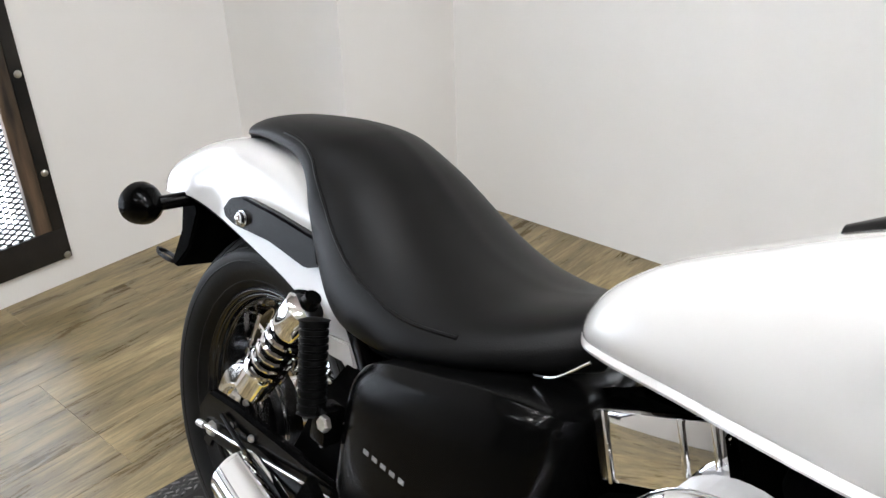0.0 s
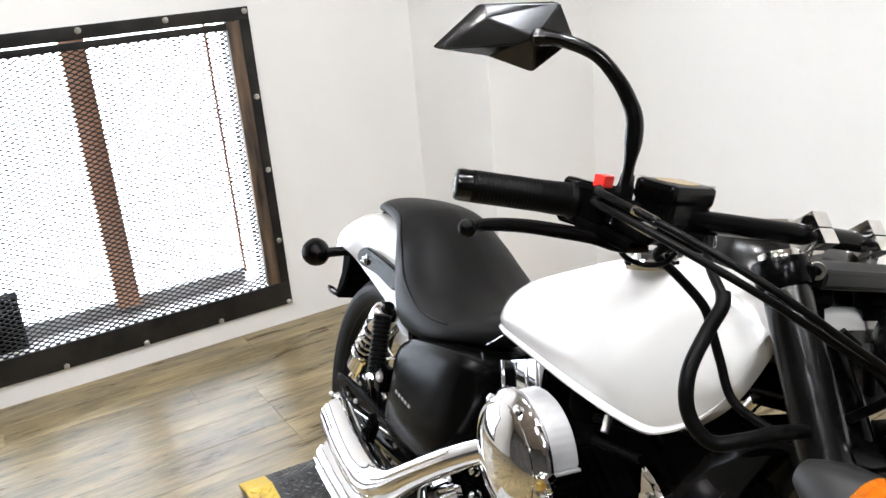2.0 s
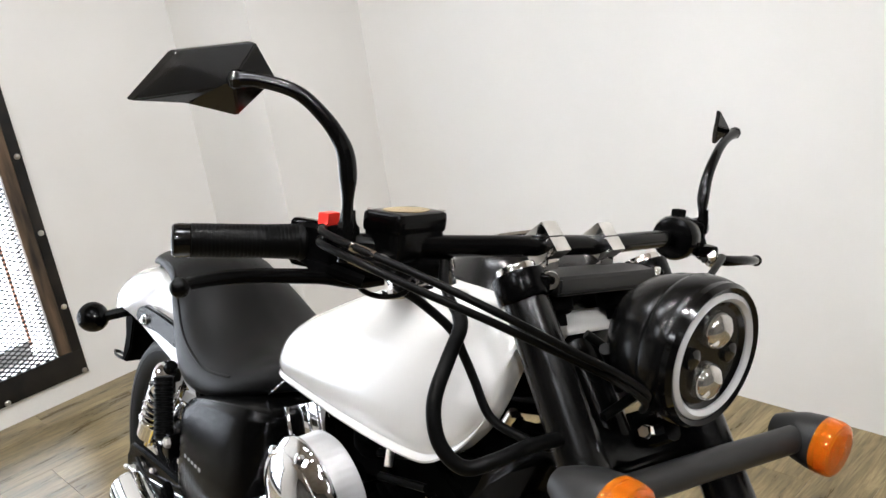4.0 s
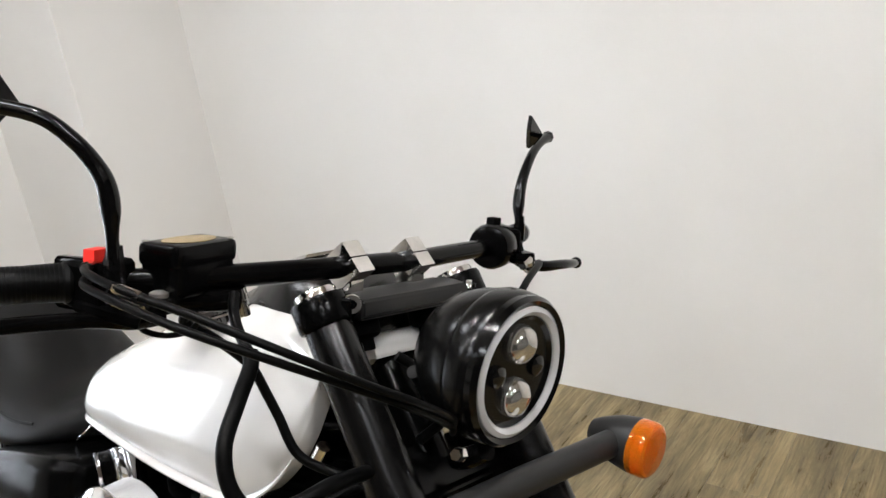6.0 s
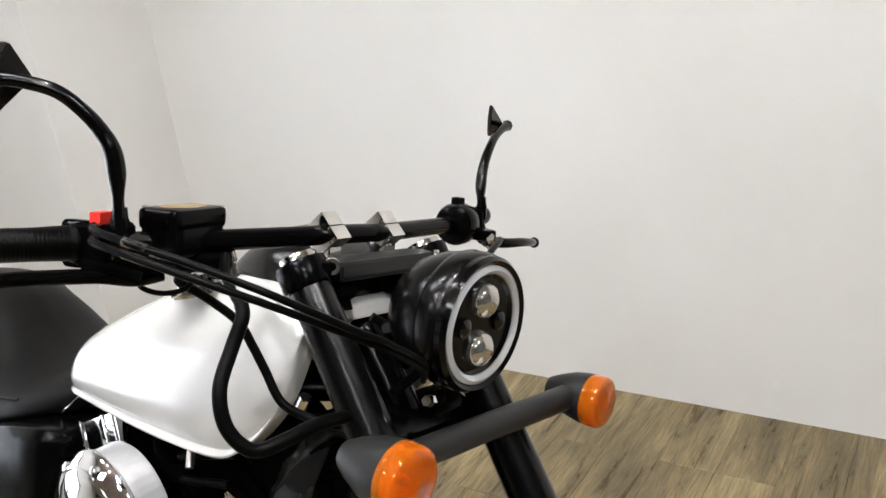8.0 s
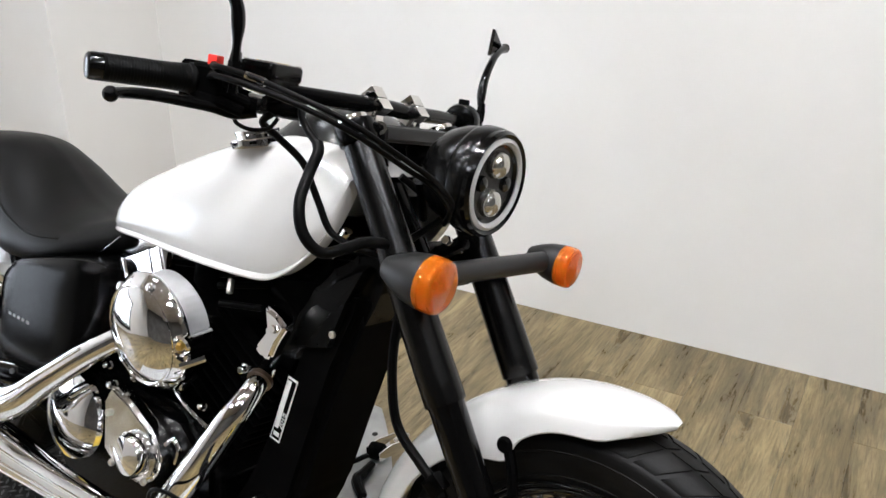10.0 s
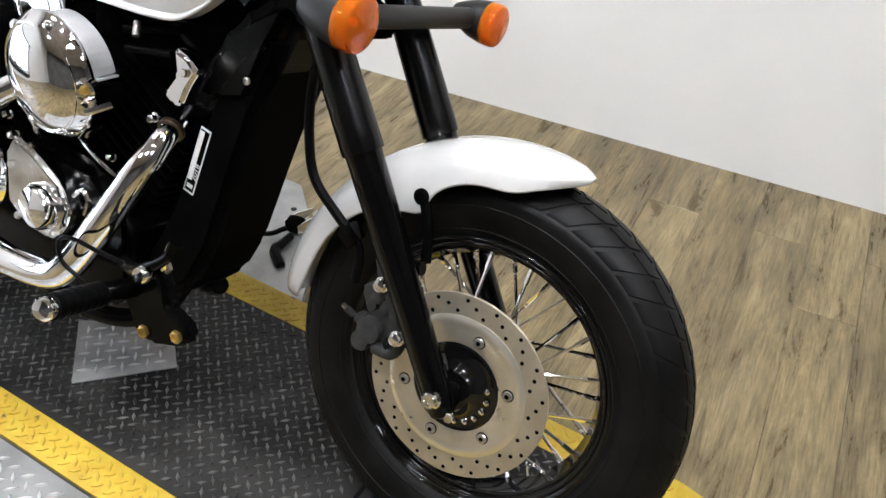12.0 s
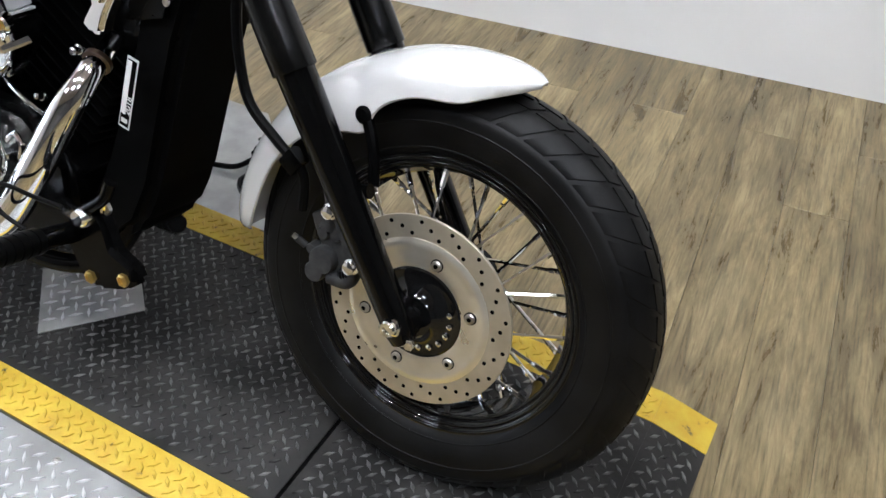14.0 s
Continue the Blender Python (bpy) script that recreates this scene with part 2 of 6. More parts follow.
def loft(rings, cap=True, closed=True, bm=None):
    bm = bm or bmesh.new()
    rows = [[bm.verts.new(tuple(q)) for q in ring] for ring in rings]
    for a, b in zip(rows, rows[1:]):
        cnt = len(a)
        for i in range(cnt if closed else cnt - 1):
            j = (i + 1) % cnt
            bm.faces.new((a[i], a[j], b[j], b[i]))
    if cap and closed:
        bm.faces.new(rows[0])
        bm.faces.new(rows[-1])
    return bm


def tube(pts, r, seg=12, n=8, bm=None, cap=True, smooth=True):
    """A round tube along a path; r is one radius, or one for each point given."""
    rr = r if isinstance(r, (list, tuple)) else [r] * len(pts)
    pts = [(*p, q) for p, q in zip(pts, rr)]
    path = spline(pts, n) if smooth and len(pts) > 2 else [np.array(p, float) for p in pts]
    pos = [Vector(p[:3]) for p in path]
    rad = [p[3] for p in path]
    tang = [(pos[min(i + 1, len(pos) - 1)] - pos[max(i - 1, 0)]).normalized() for i in range(len(pos))]
    side = tang[0].orthogonal().normalized()
    rings = []
    for p, t, q in zip(pos, tang, rad):
        side = (side - t * side.dot(t)).normalized()
        up = t.cross(side)
        rings.append([p + side * (q * math.cos(2 * math.pi * k / seg)) + up * (q * math.sin(2 * math.pi * k / seg)) for k in range(seg)])
    return loft(rings, cap, True, bm)


def axis_m(p, d):
    """A matrix whose z axis runs along d from p."""
    return Matrix.Translation(p) @ Vector(d).to_track_quat('Z', 'Y').to_matrix().to_4x4()


def revolve(profile, seg=32, m=None, bm=None, sx=1.0, sy=1.0):
    """A body of revolution about z from (radius, height) pairs."""
    m = m or Matrix()
    rings = [[m @ Vector((r * sx * math.cos(2 * math.pi * k / seg), r * sy * math.sin(2 * math.pi * k / seg), h)) for k in range(seg)] for r, h in profile]
    return loft(rings, True, True, bm)


def ring_body(profile, seg=48, m=None, bm=None):
    """A closed ring (tyre, rim): the profile is a closed loop of (radius, height)."""
    bm = bm or bmesh.new()
    m = m or Matrix()
    rows = [[bm.verts.new(m @ Vector((r * math.cos(2 * math.pi * k / seg), r * math.sin(2 * math.pi * k / seg), h))) for r, h in profile] for k in range(seg)]
    cnt = len(profile)
    for k in range(seg):
        a, b = rows[k], rows[(k + 1) % seg]
        for i in range(cnt):
            j = (i + 1) % cnt
            bm.faces.new((a[i], b[i], b[j], a[j]))
    return bm


def box(size, m=None, bevel=0.0, seg=2, bm=None):
    bm2 = bmesh.new()
    bmesh.ops.create_cube(bm2, size=1, matrix=Matrix.Diagonal((*size, 1)))
    if bevel:
        bmesh.ops.bevel(bm2, geom=bm2.edges[:], offset=bevel, segments=seg, affect='EDGES', profile=0.7)
    if m is not None:
        bm2.transform(m)
    if bm is None:
        return bm2
    me = bpy.data.meshes.new("tmp")
    bm2.to_mesh(me)
    bm2.free()
    bm.from_mesh(me)
    bpy.data.meshes.remove(me)
    return bm


def span(lo, hi, bevel=0.0, bm=None, m=None):
    """A box between two corners."""
    c = [(a + b) / 2 for a, b in zip(lo, hi)]
    t = Matrix.Translation(c)
    return box([abs(b - a) for a, b in zip(lo, hi)], (m @ t) if m is not None else t, bevel, 2, bm)


def rod(p0, p1, r, r2=None, seg=16, bm=None):
    return tube([p0, p1], [r, r if r2 is None else r2], seg, 1, bm, True, False)


def prism(poly, y0, y1, bevel=0.0, m=None, seg=2):
    """A side outline in x, z between two values of y."""
    bm = bmesh.new()
    a = [bm.verts.new((x, y0, z)) for x, z in poly]
    b = [bm.verts.new((x, y1, z)) for x, z in poly]
    bm.faces.new(a)
    bm.faces.new(b[::-1])
    for i in range(len(a)):
        j = (i + 1) % len(a)
        bm.faces.new((a[i], b[i], b[j], a[j]))
    if bevel:
        bmesh.ops.recalc_face_normals(bm, faces=bm.faces)
        bmesh.ops.bevel(bm, geom=bm.edges[:], offset=bevel, segments=seg, affect='EDGES')
    if m is not None:
        bm.transform(m)
    return bm


def bolt_head(p, d, r=0.007, h=0.006):
    return revolve([(r, 0), (r, h * 0.7), (r * 0.8, h), (0.0005, h)], 6, axis_m(p, d))

# ---- room ----
WX, RY, PX, PY = -1.41, 1.484, -0.85, 0.985      # window wall, long wall, pier face, pier side
FAR_X, FAR_Y = 5.2, -4.6


def wall(name, lo, hi, mat=WALL, label="off-white painted plaster wall"):
    return solo(name, span(lo, hi), mat, label, "wall", ROOM, 0, "structure")


WIN = (-1.70, 0.25, 0.09, 1.188)     # opening: y from, y to, z from, z to
T = 0.22
wall("wall_west_low", (WX - T, FAR_Y, FLOOR - 0.1), (WX, PY, WIN[2]))
wall("wall_west_high", (WX - T, FAR_Y, WIN[3]), (WX, PY, CEIL))
wall("wall_west_side_a", (WX - T, FAR_Y, WIN[2]), (WX, WIN[0], WIN[3]))
wall("wall_west_side_b", (WX - T, WIN[1], WIN[2]), (WX, PY, WIN[3]))
wall("wall_pier", (WX - T, PY, FLOOR - 0.1), (PX, RY + T, CEIL))
wall("wall_north", (PX, RY, FLOOR - 0.1), (FAR_X, RY + T, CEIL))
# the two walls out of view are added, dark to shape the bike's reflections
wall("wall_east", (FAR_X, FAR_Y, FLOOR - 0.1), (FAR_X + T, RY + T, CEIL), DARK_WALL, "unseen closing wall, kept dark to deepen reflections")
wall("wall_south", (WX - T, FAR_Y - T, FLOOR - 0.1), (FAR_X + T, FAR_Y, CEIL), DARK_WALL, "unseen closing wall, kept dark to deepen reflections")
solo("ceiling", span((WX - T, FAR_Y - T, CEIL), (FAR_X + T, RY + T, CEIL + 0.15)), CEILING, "pale brown painted ceiling", "ceiling", ROOM, 0, "structure")
solo("subfloor", span((WX - T, FAR_Y - T, FLOOR - 0.2), (FAR_X + T, RY + T, FLOOR - 0.004)), TRIM, "dark subfloor under the planks", "floor", SLOPE, 0, "structure")
solo("backdrop", span((WX - 1.5, -3.5, -1.0), (WX - 1.45, 3.0, 3.5)), OUTSIDE, "overcast bright daylight outside the window", "backdrop", ROOM, 0, "structure")

# ceiling lamps
for x in (-0.3, 1.5, 3.3):
    for y in (-2.0, -0.35):
        lamp = thing("ceiling_light", "small white ceiling panel lamp", "lamp", ROOM @ Matrix.Translation((x, y, CEIL)), "ceiling lamps")
        for lo, hi in (((-0.23, -0.18, -0.03), (0.23, -0.155, 0.0)), ((-0.23, 0.155, -0.03), (0.23, 0.18, 0.0)), ((-0.23, -0.155, -0.03), (-0.205, 0.155, 0.0)), ((0.205, -0.155, -0.03), (0.23, 0.155, 0.0))):
            part("frame", span(lo, hi), STEEL, lamp, sharp=0)
        part("diffuser", span((-0.204, -0.154, -0.022), (0.204, 0.154, -0.012)), LAMP, lamp, sharp=0)

# ceiling spots
for x, y in ((0.45, -1.25), (1.35, -1.2), (2.6, -1.2), (0.4, -0.1), (1.6, 0.1), (2.9, -0.2)):
    spot = thing("ceiling_spot", "small round recessed ceiling spot lamp", "lamp", ROOM @ Matrix.Translation((x, y, CEIL)), "ceiling spots")
    part("spot_ring", ring_body([(0.044, -0.012), (0.062, -0.008), (0.064, 0.0), (0.044, 0.0)], 24, Matrix()), STEEL, spot)
    part("bulb", revolve([(0.043, -0.004), (0.03, -0.006), (0.0005, -0.007)], 24, Matrix()), SPOT, spot)

# window in the west wall, built in room axes
win = thing("window_1", "mesh-covered window in a black iron frame with rusty edges", "window", ROOM, kind="structure")
FO = (-1.755, 0.302, 0.032, 1.229)
for lo, hi in (((WX, FO[0], FO[2]), (WX + 0.012, FO[1], FO[2] + 0.098)),
               ((WX, FO[0], FO[3] - 0.046), (WX + 0.012, FO[1], FO[3])),
               ((WX, FO[0], FO[2] + 0.098), (WX + 0.012, FO[0] + 0.055, FO[3] - 0.046)),
               ((WX, FO[1] - 0.037, FO[2] + 0.098), (WX + 0.012, FO[1], FO[3] - 0.046))):
    part("frame_bar", span(lo, hi, 0.002), IRON, win)
part("mesh_edge_bar", span((WX - 0.004, FO[0] + 0.055, 1.150), (WX + 0.007, 0.214, 1.176), 0.002), IRON, win)
part("timber_jamb", span((WX - 0.02, 0.214, FO[2] + 0.099), (WX + 0.009, 0.2645, 1.182), 0.003), RUST, win, "rusty brown jamb")
part("mullion", span((WX - 0.205, -0.345, 0.14), (WX - 0.15, -0.260, WIN[3])), MULLION, win, "brown painted mullion")
part("inner_frame", span((WX - 0.205, 0.184, 0.14), (WX - 0.19, 0.193, WIN[3])), MULLION, win)
part("inner_frame", span((WX - 0.215, WIN[0], 0.102), (WX - 0.19, 0.182, 0.158)), WINDOW_GREY, win, "weathered grey lower window frame")
part("sill", span((WX - 0.20, WIN[0], WIN[2]), (WX - 0.0, WIN[1], WIN[2] + 0.012)), WALL, win, "off-white painted sill")
sill_box = thing("sill_box", "plain black box standing on the window sill", "box", ROOM)
part("box_body", span((WX - 0.185, -0.84, 0.102), (WX - 0.115, -0.684, 0.292), 0.006), MATT, sill_box)
part("box_lid", span((WX - 0.188, -0.843, 0.2925), (WX - 0.112, -0.681, 0.306), 0.004), MATT, sill_box)
# expanded metal
bm = bmesh.new()
LX, LZ = 0.035, 0.0175


def strand(p, q, half):
    """A flat strand of the screen from p to q, given as y and z."""
    a, b = Vector((WX + 0.004, *p)), Vector((WX + 0.004, *q))
    d = (b - a).normalized()
    nrm = Vector((0, -d.z, d.y)) * half
    vs = [bm.verts.new(v) for v in (a + nrm, b + nrm, b - nrm, a - nrm)]
    ws = [bm.verts.new(v + Vector((-0.002, 0, 0))) for v in (a + nrm, b + nrm, b - nrm, a - nrm)]
    bm.faces.new(vs)
    bm.faces.new(ws[::-1])
    bm.faces.new((vs[0], ws[0], ws[1], vs[1]))
    bm.faces.new((vs[2], ws[2], ws[3], vs[3]))


for iy in range(int((0.24 - WIN[0]) / LX) + 2):
    for iz in range(int((1.155 - 0.125) / LZ) + 1):
        for s in (1, -1):
            y0, z0 = WIN[0] + iy * LX, 0.125 + iz * LZ
            y1, z1 = y0 + LX / 2 * 1.0, z0 + LZ / 2 * s
            for (ya, za, yb, zb) in ((y0, z0, y1, z1), (y1, z1, y0 + LX, z0)):
                if yb > 0.222 or min(za, zb) < 0.12 or max(za, zb) > 1.16:
                    continue
                strand((ya, za), (yb, zb), 0.0021)
                strand((ya - 0.0068, za), (ya + 0.0068, za), 0.0034)
part("mesh_screen", bm, MESH, win, "diamond expanded-metal screen", sharp=0, kind="stuff")
for y in (-1.462, -1.171, -0.880, -0.589, -0.298, -0.003, 0.288):
    for z in (0.042, 1.213):
        part("screw", revolve([(0.011, 0), (0.011, 0.002), (0.007, 0.006), (0.0005, 0.007)], 12, axis_m((WX + 0.012, y, z), (1, 0, 0))), STEEL, win)
for z in (0.313, 0.608, 0.896):
    part("screw", revolve([(0.011, 0), (0.011, 0.002), (0.007, 0.006), (0.0005, 0.007)], 12, axis_m((WX + 0.012, 0.285, z), (1, 0, 0))), STEEL, win)

# ---- motorcycle lift ----
LIFT = (-0.262, 1.945, -0.309, 0.325)     # flat top between the two bent-down ends
STRIP = 0.078
ASKEW = Matrix.Translation((0.87, 0, 0)) @ Matrix.Rotation(radians(0.7), 4, 'Z') @ Matrix.Translation((-0.87, 0, 0))
lift = thing("motorcycle_lift", "black tread-plate motorcycle lift with yellow painted edges", "lift table", ASKEW)
JOINT = 1.455
for a, b in ((LIFT[0], JOINT - 0.004), (JOINT + 0.004, LIFT[1])):
    part("deck", span((a, LIFT[2] + STRIP, -0.026), (b, LIFT[3] - STRIP, 0.0), 0.001), PLATE, lift)
    for y0, y1, ys in ((LIFT[2], LIFT[2] + STRIP - 0.0006, LIFT[2] + 0.0012), (LIFT[3] - STRIP + 0.0006, LIFT[3], LIFT[3] - 0.0212)):
        part("edge_strip", span((a, y0, -0.007), (b, y1, 0.0005), 0.002), YELLOW, lift, "worn yellow painted edge")
        part("side_rail", span((a, ys, -0.030), (b, ys + 0.020, -0.0072), 0.001), SILVER_PLATE, lift, "bare metal side rail")
# each end slopes down to the floor
ENDS = [(LIFT[0], -0.108, Matrix.Translation((LIFT[0], 0, 0)) @ Matrix.Rotation(radians(-20), 4, 'Y')), (LIFT[1], 0.108, Matrix.Translation((LIFT[1], 0, 0)) @ Matrix.Rotation(radians(14.5), 4, 'Y'))]
for x, dx, em in ENDS:
    a, b = sorted((0.0, dx))
    part("deck_end", span((a, LIFT[2] + STRIP, -0.006), (b, LIFT[3] - STRIP, 0.0), 0.001), PLATE, lift, "", em)
    for y0, y1 in ((LIFT[2], LIFT[2] + STRIP - 0.0006), (LIFT[3] - STRIP + 0.0006, LIFT[3])):
        part("edge_strip", span((a, y0, -0.007), (b, y1, 0.0005), 0.002), YELLOW, lift, "worn yellow painted edge", em)
part("under_frame", span((LIFT[0] + 0.02, LIFT[2] + 0.03, -0.0440), (LIFT[1] - 0.02, LIFT[3] - 0.03, -0.027)), MATT, lift)


def lugs(x0, x1, y0, y1, z, pitch=0.0205, keep=None, length=0.0122, wide=0.0037, high=0.0022):
    """Raised lozenges of a tread plate, turned left and right by turns."""
    jit = random.Random(3)
    verts, faces = [], []
    # the grid itself lies askew, so that each lozenge points at the side of the next
    n = int((x1 - x0 + y1 - y0) / pitch)
    for i in range(n):
        for j in range(-n, n):
            x, y = x0 + (i - j) * pitch * 0.7071, y0 + (i + j) * pitch * 0.7071
            if not (x0 + length < x < x1 - length and y0 + length * 0.8 < y < y1 - length * 0.8) or (keep and not keep(x, y)):
                continue
            a = radians((45 if (i + j) % 2 else -45) + jit.uniform(-4, 4))
            c, s = math.cos(a), math.sin(a)
            k = len(verts)
            for u, v, h in ((-length, 0, 0), (0, -wide, 0), (length, 0, 0), (0, wide, 0), (-length * 0.75, 0, high), (length * 0.75, 0, high), (0, -wide * 0.62, high), (0, wide * 0.62, high)):
                verts.append((x + c * u - s * v, y + s * u + c * v, z + h))
            faces += [(k, k + 1, k + 6, k + 4), (k + 1, k + 2, k + 5, k + 6), (k + 2, k + 3, k + 7, k + 5), (k + 3, k, k + 4, k + 7), (k + 4, k + 6, k + 5, k + 7)]
    me = bpy.data.meshes.new("tread_pattern")
    me.from_pydata(verts, [], faces)
    bm = bmesh.new()
    bm.from_mesh(me)
    bpy.data.meshes.remove(me)
    return bm


part("tread_pattern", lugs(LIFT[0] + 0.004, JOINT - 0.01, LIFT[2] + STRIP + 0.004, LIFT[3] - STRIP, 0.0), LUG, lift, sharp=0, kind="stuff")
part("tread_pattern", lugs(JOINT + 0.01, LIFT[1], LIFT[2] + STRIP + 0.004, LIFT[3] - STRIP, 0.0), LUG, lift, sharp=0, kind="stuff")
for x, dx, em in ENDS:
    a, b = sorted((0.0, dx))
    part("tread_pattern", lugs(a, b, LIFT[2] + STRIP + 0.004, LIFT[3] - STRIP, 0.0), LUG, lift, "", em, 0, kind="stuff")
for a, b in ((LIFT[2], LIFT[2] + STRIP), (LIFT[3] - STRIP, LIFT[3])):
    part("edge_pattern", lugs(LIFT[0] + 0.004, LIFT[1], a + 0.003, b, 0.0005, keep=lambda x, y: abs(x - JOINT) > 0.016), YELLOW, lift, sharp=0, kind="stuff")
TRI = [(0.686, -0.014), (0.825, -0.149), (0.960, 0.003), (0.85, 0.10)]
bm = bmesh.new()
lo = [bm.verts.new((x, y, 0.0015)) for x, y in TRI]
hi = [bm.verts.new((x, y, 0.004)) for x, y in TRI]
bm.faces.new(hi)
for i in range(4):
    bm.faces.new((lo[i], lo[(i + 1) % 4], hi[(i + 1) % 4], hi[i]))
hatch = part("hatch_plate", bm, HATCH, lift, "bare metal tread plate", sharp=0)


def in_tri(x, y):
    return all((b[0] - a[0]) * (y - a[1]) - (b[1] - a[1]) * (x - a[0]) > 0.0018 for a, b in zip(TRI, TRI[1:] + TRI[:1]))


part("hatch_pattern", lugs(0.55, 1.0, -0.2, 0.2, 0.004, keep=in_tri, pitch=0.025, length=0.0150, wide=0.0034, high=0.003), BARE_LUG, hatch, sharp=0, kind="stuff")

# bare side plate beside the lift, with a rounded end
SP = (0.25, 1.385, LIFT[2] - 0.004, LIFT[2] - 0.404)


def plate_end(d):
    """Where the plate ends, at a distance d out from the lift."""
    return SP[1] - 0.5 * d - 0.8 * d * d


def in_plate(x, y, pad=0.0):
    return SP[0] + pad < x < plate_end(SP[2] - y) - pad * 1.2 and SP[3] + pad < y < SP[2] - pad


ring = [(SP[0], SP[2])] + [(plate_end(0.40 * k / 16), SP[2] - 0.40 * k / 16) for k in range(17)]
ring += [(SP[0], SP[2] - 0.40)]
side_plate = thing("side_plate", "bare silver tread plate lying beside the lift", "metal plate", ASKEW)
bm = loft([[(x, y, FLOOR + 0.001) for x, y in ring], [(x, y, -0.006) for x, y in ring]])
part("sheet", bm, SILVER_PLATE, side_plate, sharp=0)
part("sheet_pattern", lugs(SP[0], SP[1], SP[3], SP[2], -0.006, keep=lambda x, y: in_plate(x, y, 0.012), pitch=0.025, length=0.0150, wide=0.0034, high=0.003), BARE_LUG, side_plate, sharp=0, kind="stuff")
# far side plate and a tie-down strap lying on it
far = [(x, -y + 0.012) for x, y in ring]
far = [(min(x, SP[1]) - 0.36, y) for x, y in far]
far_plate = thing("side_plate", "bare silver tread plate on the far side of the lift", "metal plate")
part("sheet", loft([[(x, y, FLOOR + 0.001) for x, y in far], [(x, y, -0.006) for x, y in far]]), SILVER_PLATE, far_plate, sharp=0)
strap = thing("tie_down_strap", "black ratchet tie-down strap lying on the far plate", "strap")
part("webbing", tube([(0.60, 0.42, -0.002), (0.70, 0.45, 0.004), (0.79, 0.473, 0.008), (0.815, 0.51, 0.012), (0.835, 0.54, 0.020)], [0.006, 0.007, 0.007, 0.007, 0.008], 8), HOSE, strap)
part("webbing", tube([(0.850, 0.50, 0.012), (0.852, 0.46, 0.008), (0.855, 0.432, 0.006), (0.90, 0.40, 0.000)], [0.010, 0.012, 0.014, 0.012], 8), HOSE, strap)
part("ratchet", revolve([(0.010, -0.020), (0.021, -0.018), (0.023, -0.010), (0.023, 0.010), (0.021, 0.018), (0.010, 0.020)], 16, axis_m((0.832, 0.54, 0.018), (1, 0.2, 0))), MATT, strap)
for dx in (-0.022, 0.022):
    part("ratchet_plate", prism([(-0.012, -0.012), (0.03, -0.016), (0.085, -0.006), (0.085, 0.008), (0.03, 0.018), (-0.012, 0.012)], -0.0015, 0.0015, 0.0006, Matrix.Translation((0.834 + dx, 0.535, 0.018)) @ Matrix.Rotation(radians(80), 4, 'Z')), CHROME, strap, "bright steel ratchet plate")
part("hook", tube([(0.842, 0.60, 0.020), (0.848, 0.625, 0.024), (0.850, 0.645, 0.014), (0.842, 0.652, 0.002)], 0.005, 8), STEEL, strap, "bright steel hook")
part("plate_bolt", revolve([(0.008, 0), (0.008, 0.002), (0.0005, 0.004)], 14, Matrix.Translation((0.76, 0.618, -0.006))), IRON, far_plate)
part("joint_seal", span((JOINT - 0.0036, LIFT[2] - 0.002, -0.02), (JOINT + 0.0036, LIFT[3], -0.001)), MATT, lift, "black rubber joint seal")
part("end_hook", tube([(JOINT, LIFT[2] - 0.002, -0.004), (JOINT + 0.012, LIFT[2] - 0.012, -0.004), (JOINT + 0.022, LIFT[2] - 0.016, -0.02)], 0.0055, 8), MATT, lift, "small black hook")
for x, y in ((1.335, -0.340), (1.08, -0.337), (0.825, -0.334), (0.57, -0.331)):
    part("plate_bolt", revolve([(0.0075, 0), (0.0075, 0.002), (0.0045, 0.0035), (0.0035, 0.0015), (0.0005, 0.0015)], 14, Matrix.Translation((x, y, -0.006))), STEEL, side_plate)


# ---- motorcycle ----
# x ahead, y to the bike's left, z up; the rear wheel stands at the origin
LEAN, YAW, STEER = 15.5, -0.9, 2.0
BIKE = Matrix.Translation((0, -0.028, 0)) @ Matrix.Rotation(radians(YAW), 4, 'Z') @ Matrix.Rotation(radians(-LEAN), 4, 'X')
FORK_DIR = Vector((-0.445, 0, 0.695)).normalized()
PIVOT = Vector((1.2, 0, 0.98))
S = Matrix.Translation(PIVOT) @ Matrix.Rotation(radians(STEER), 4, FORK_DIR) @ Matrix.Translation(-PIVOT)
SB = S @ Matrix.Translation((0, -0.02, 0))     # handlebar sits a touch to the right
bike = thing("motorcycle", "white and black cruiser motorcycle leaning on its side stand", "motorcycle", BIKE)
RA, FA = Vector((0, 0.008, 0.318)), Vector((1.611, 0.050, 0.338))


def tyre_profile(R, W, rim):
    """A closed loop of radius and height for a tyre's cross-section."""
    h = W / 2
    pts = [(rim, -h * 0.62), (rim + 0.012, -h * 0.80), (rim + (R - rim) * 0.35, -h * 0.97), (rim + (R - rim) * 0.62, -h), (R - 0.030, -h * 0.90), (R - 0.010, -h * 0.60), (R - 0.002, -h * 0.25)]
    pts += [(r, -z) for r, z in pts[::-1]]
    return [tuple(p) for p in spline(pts, 3)]


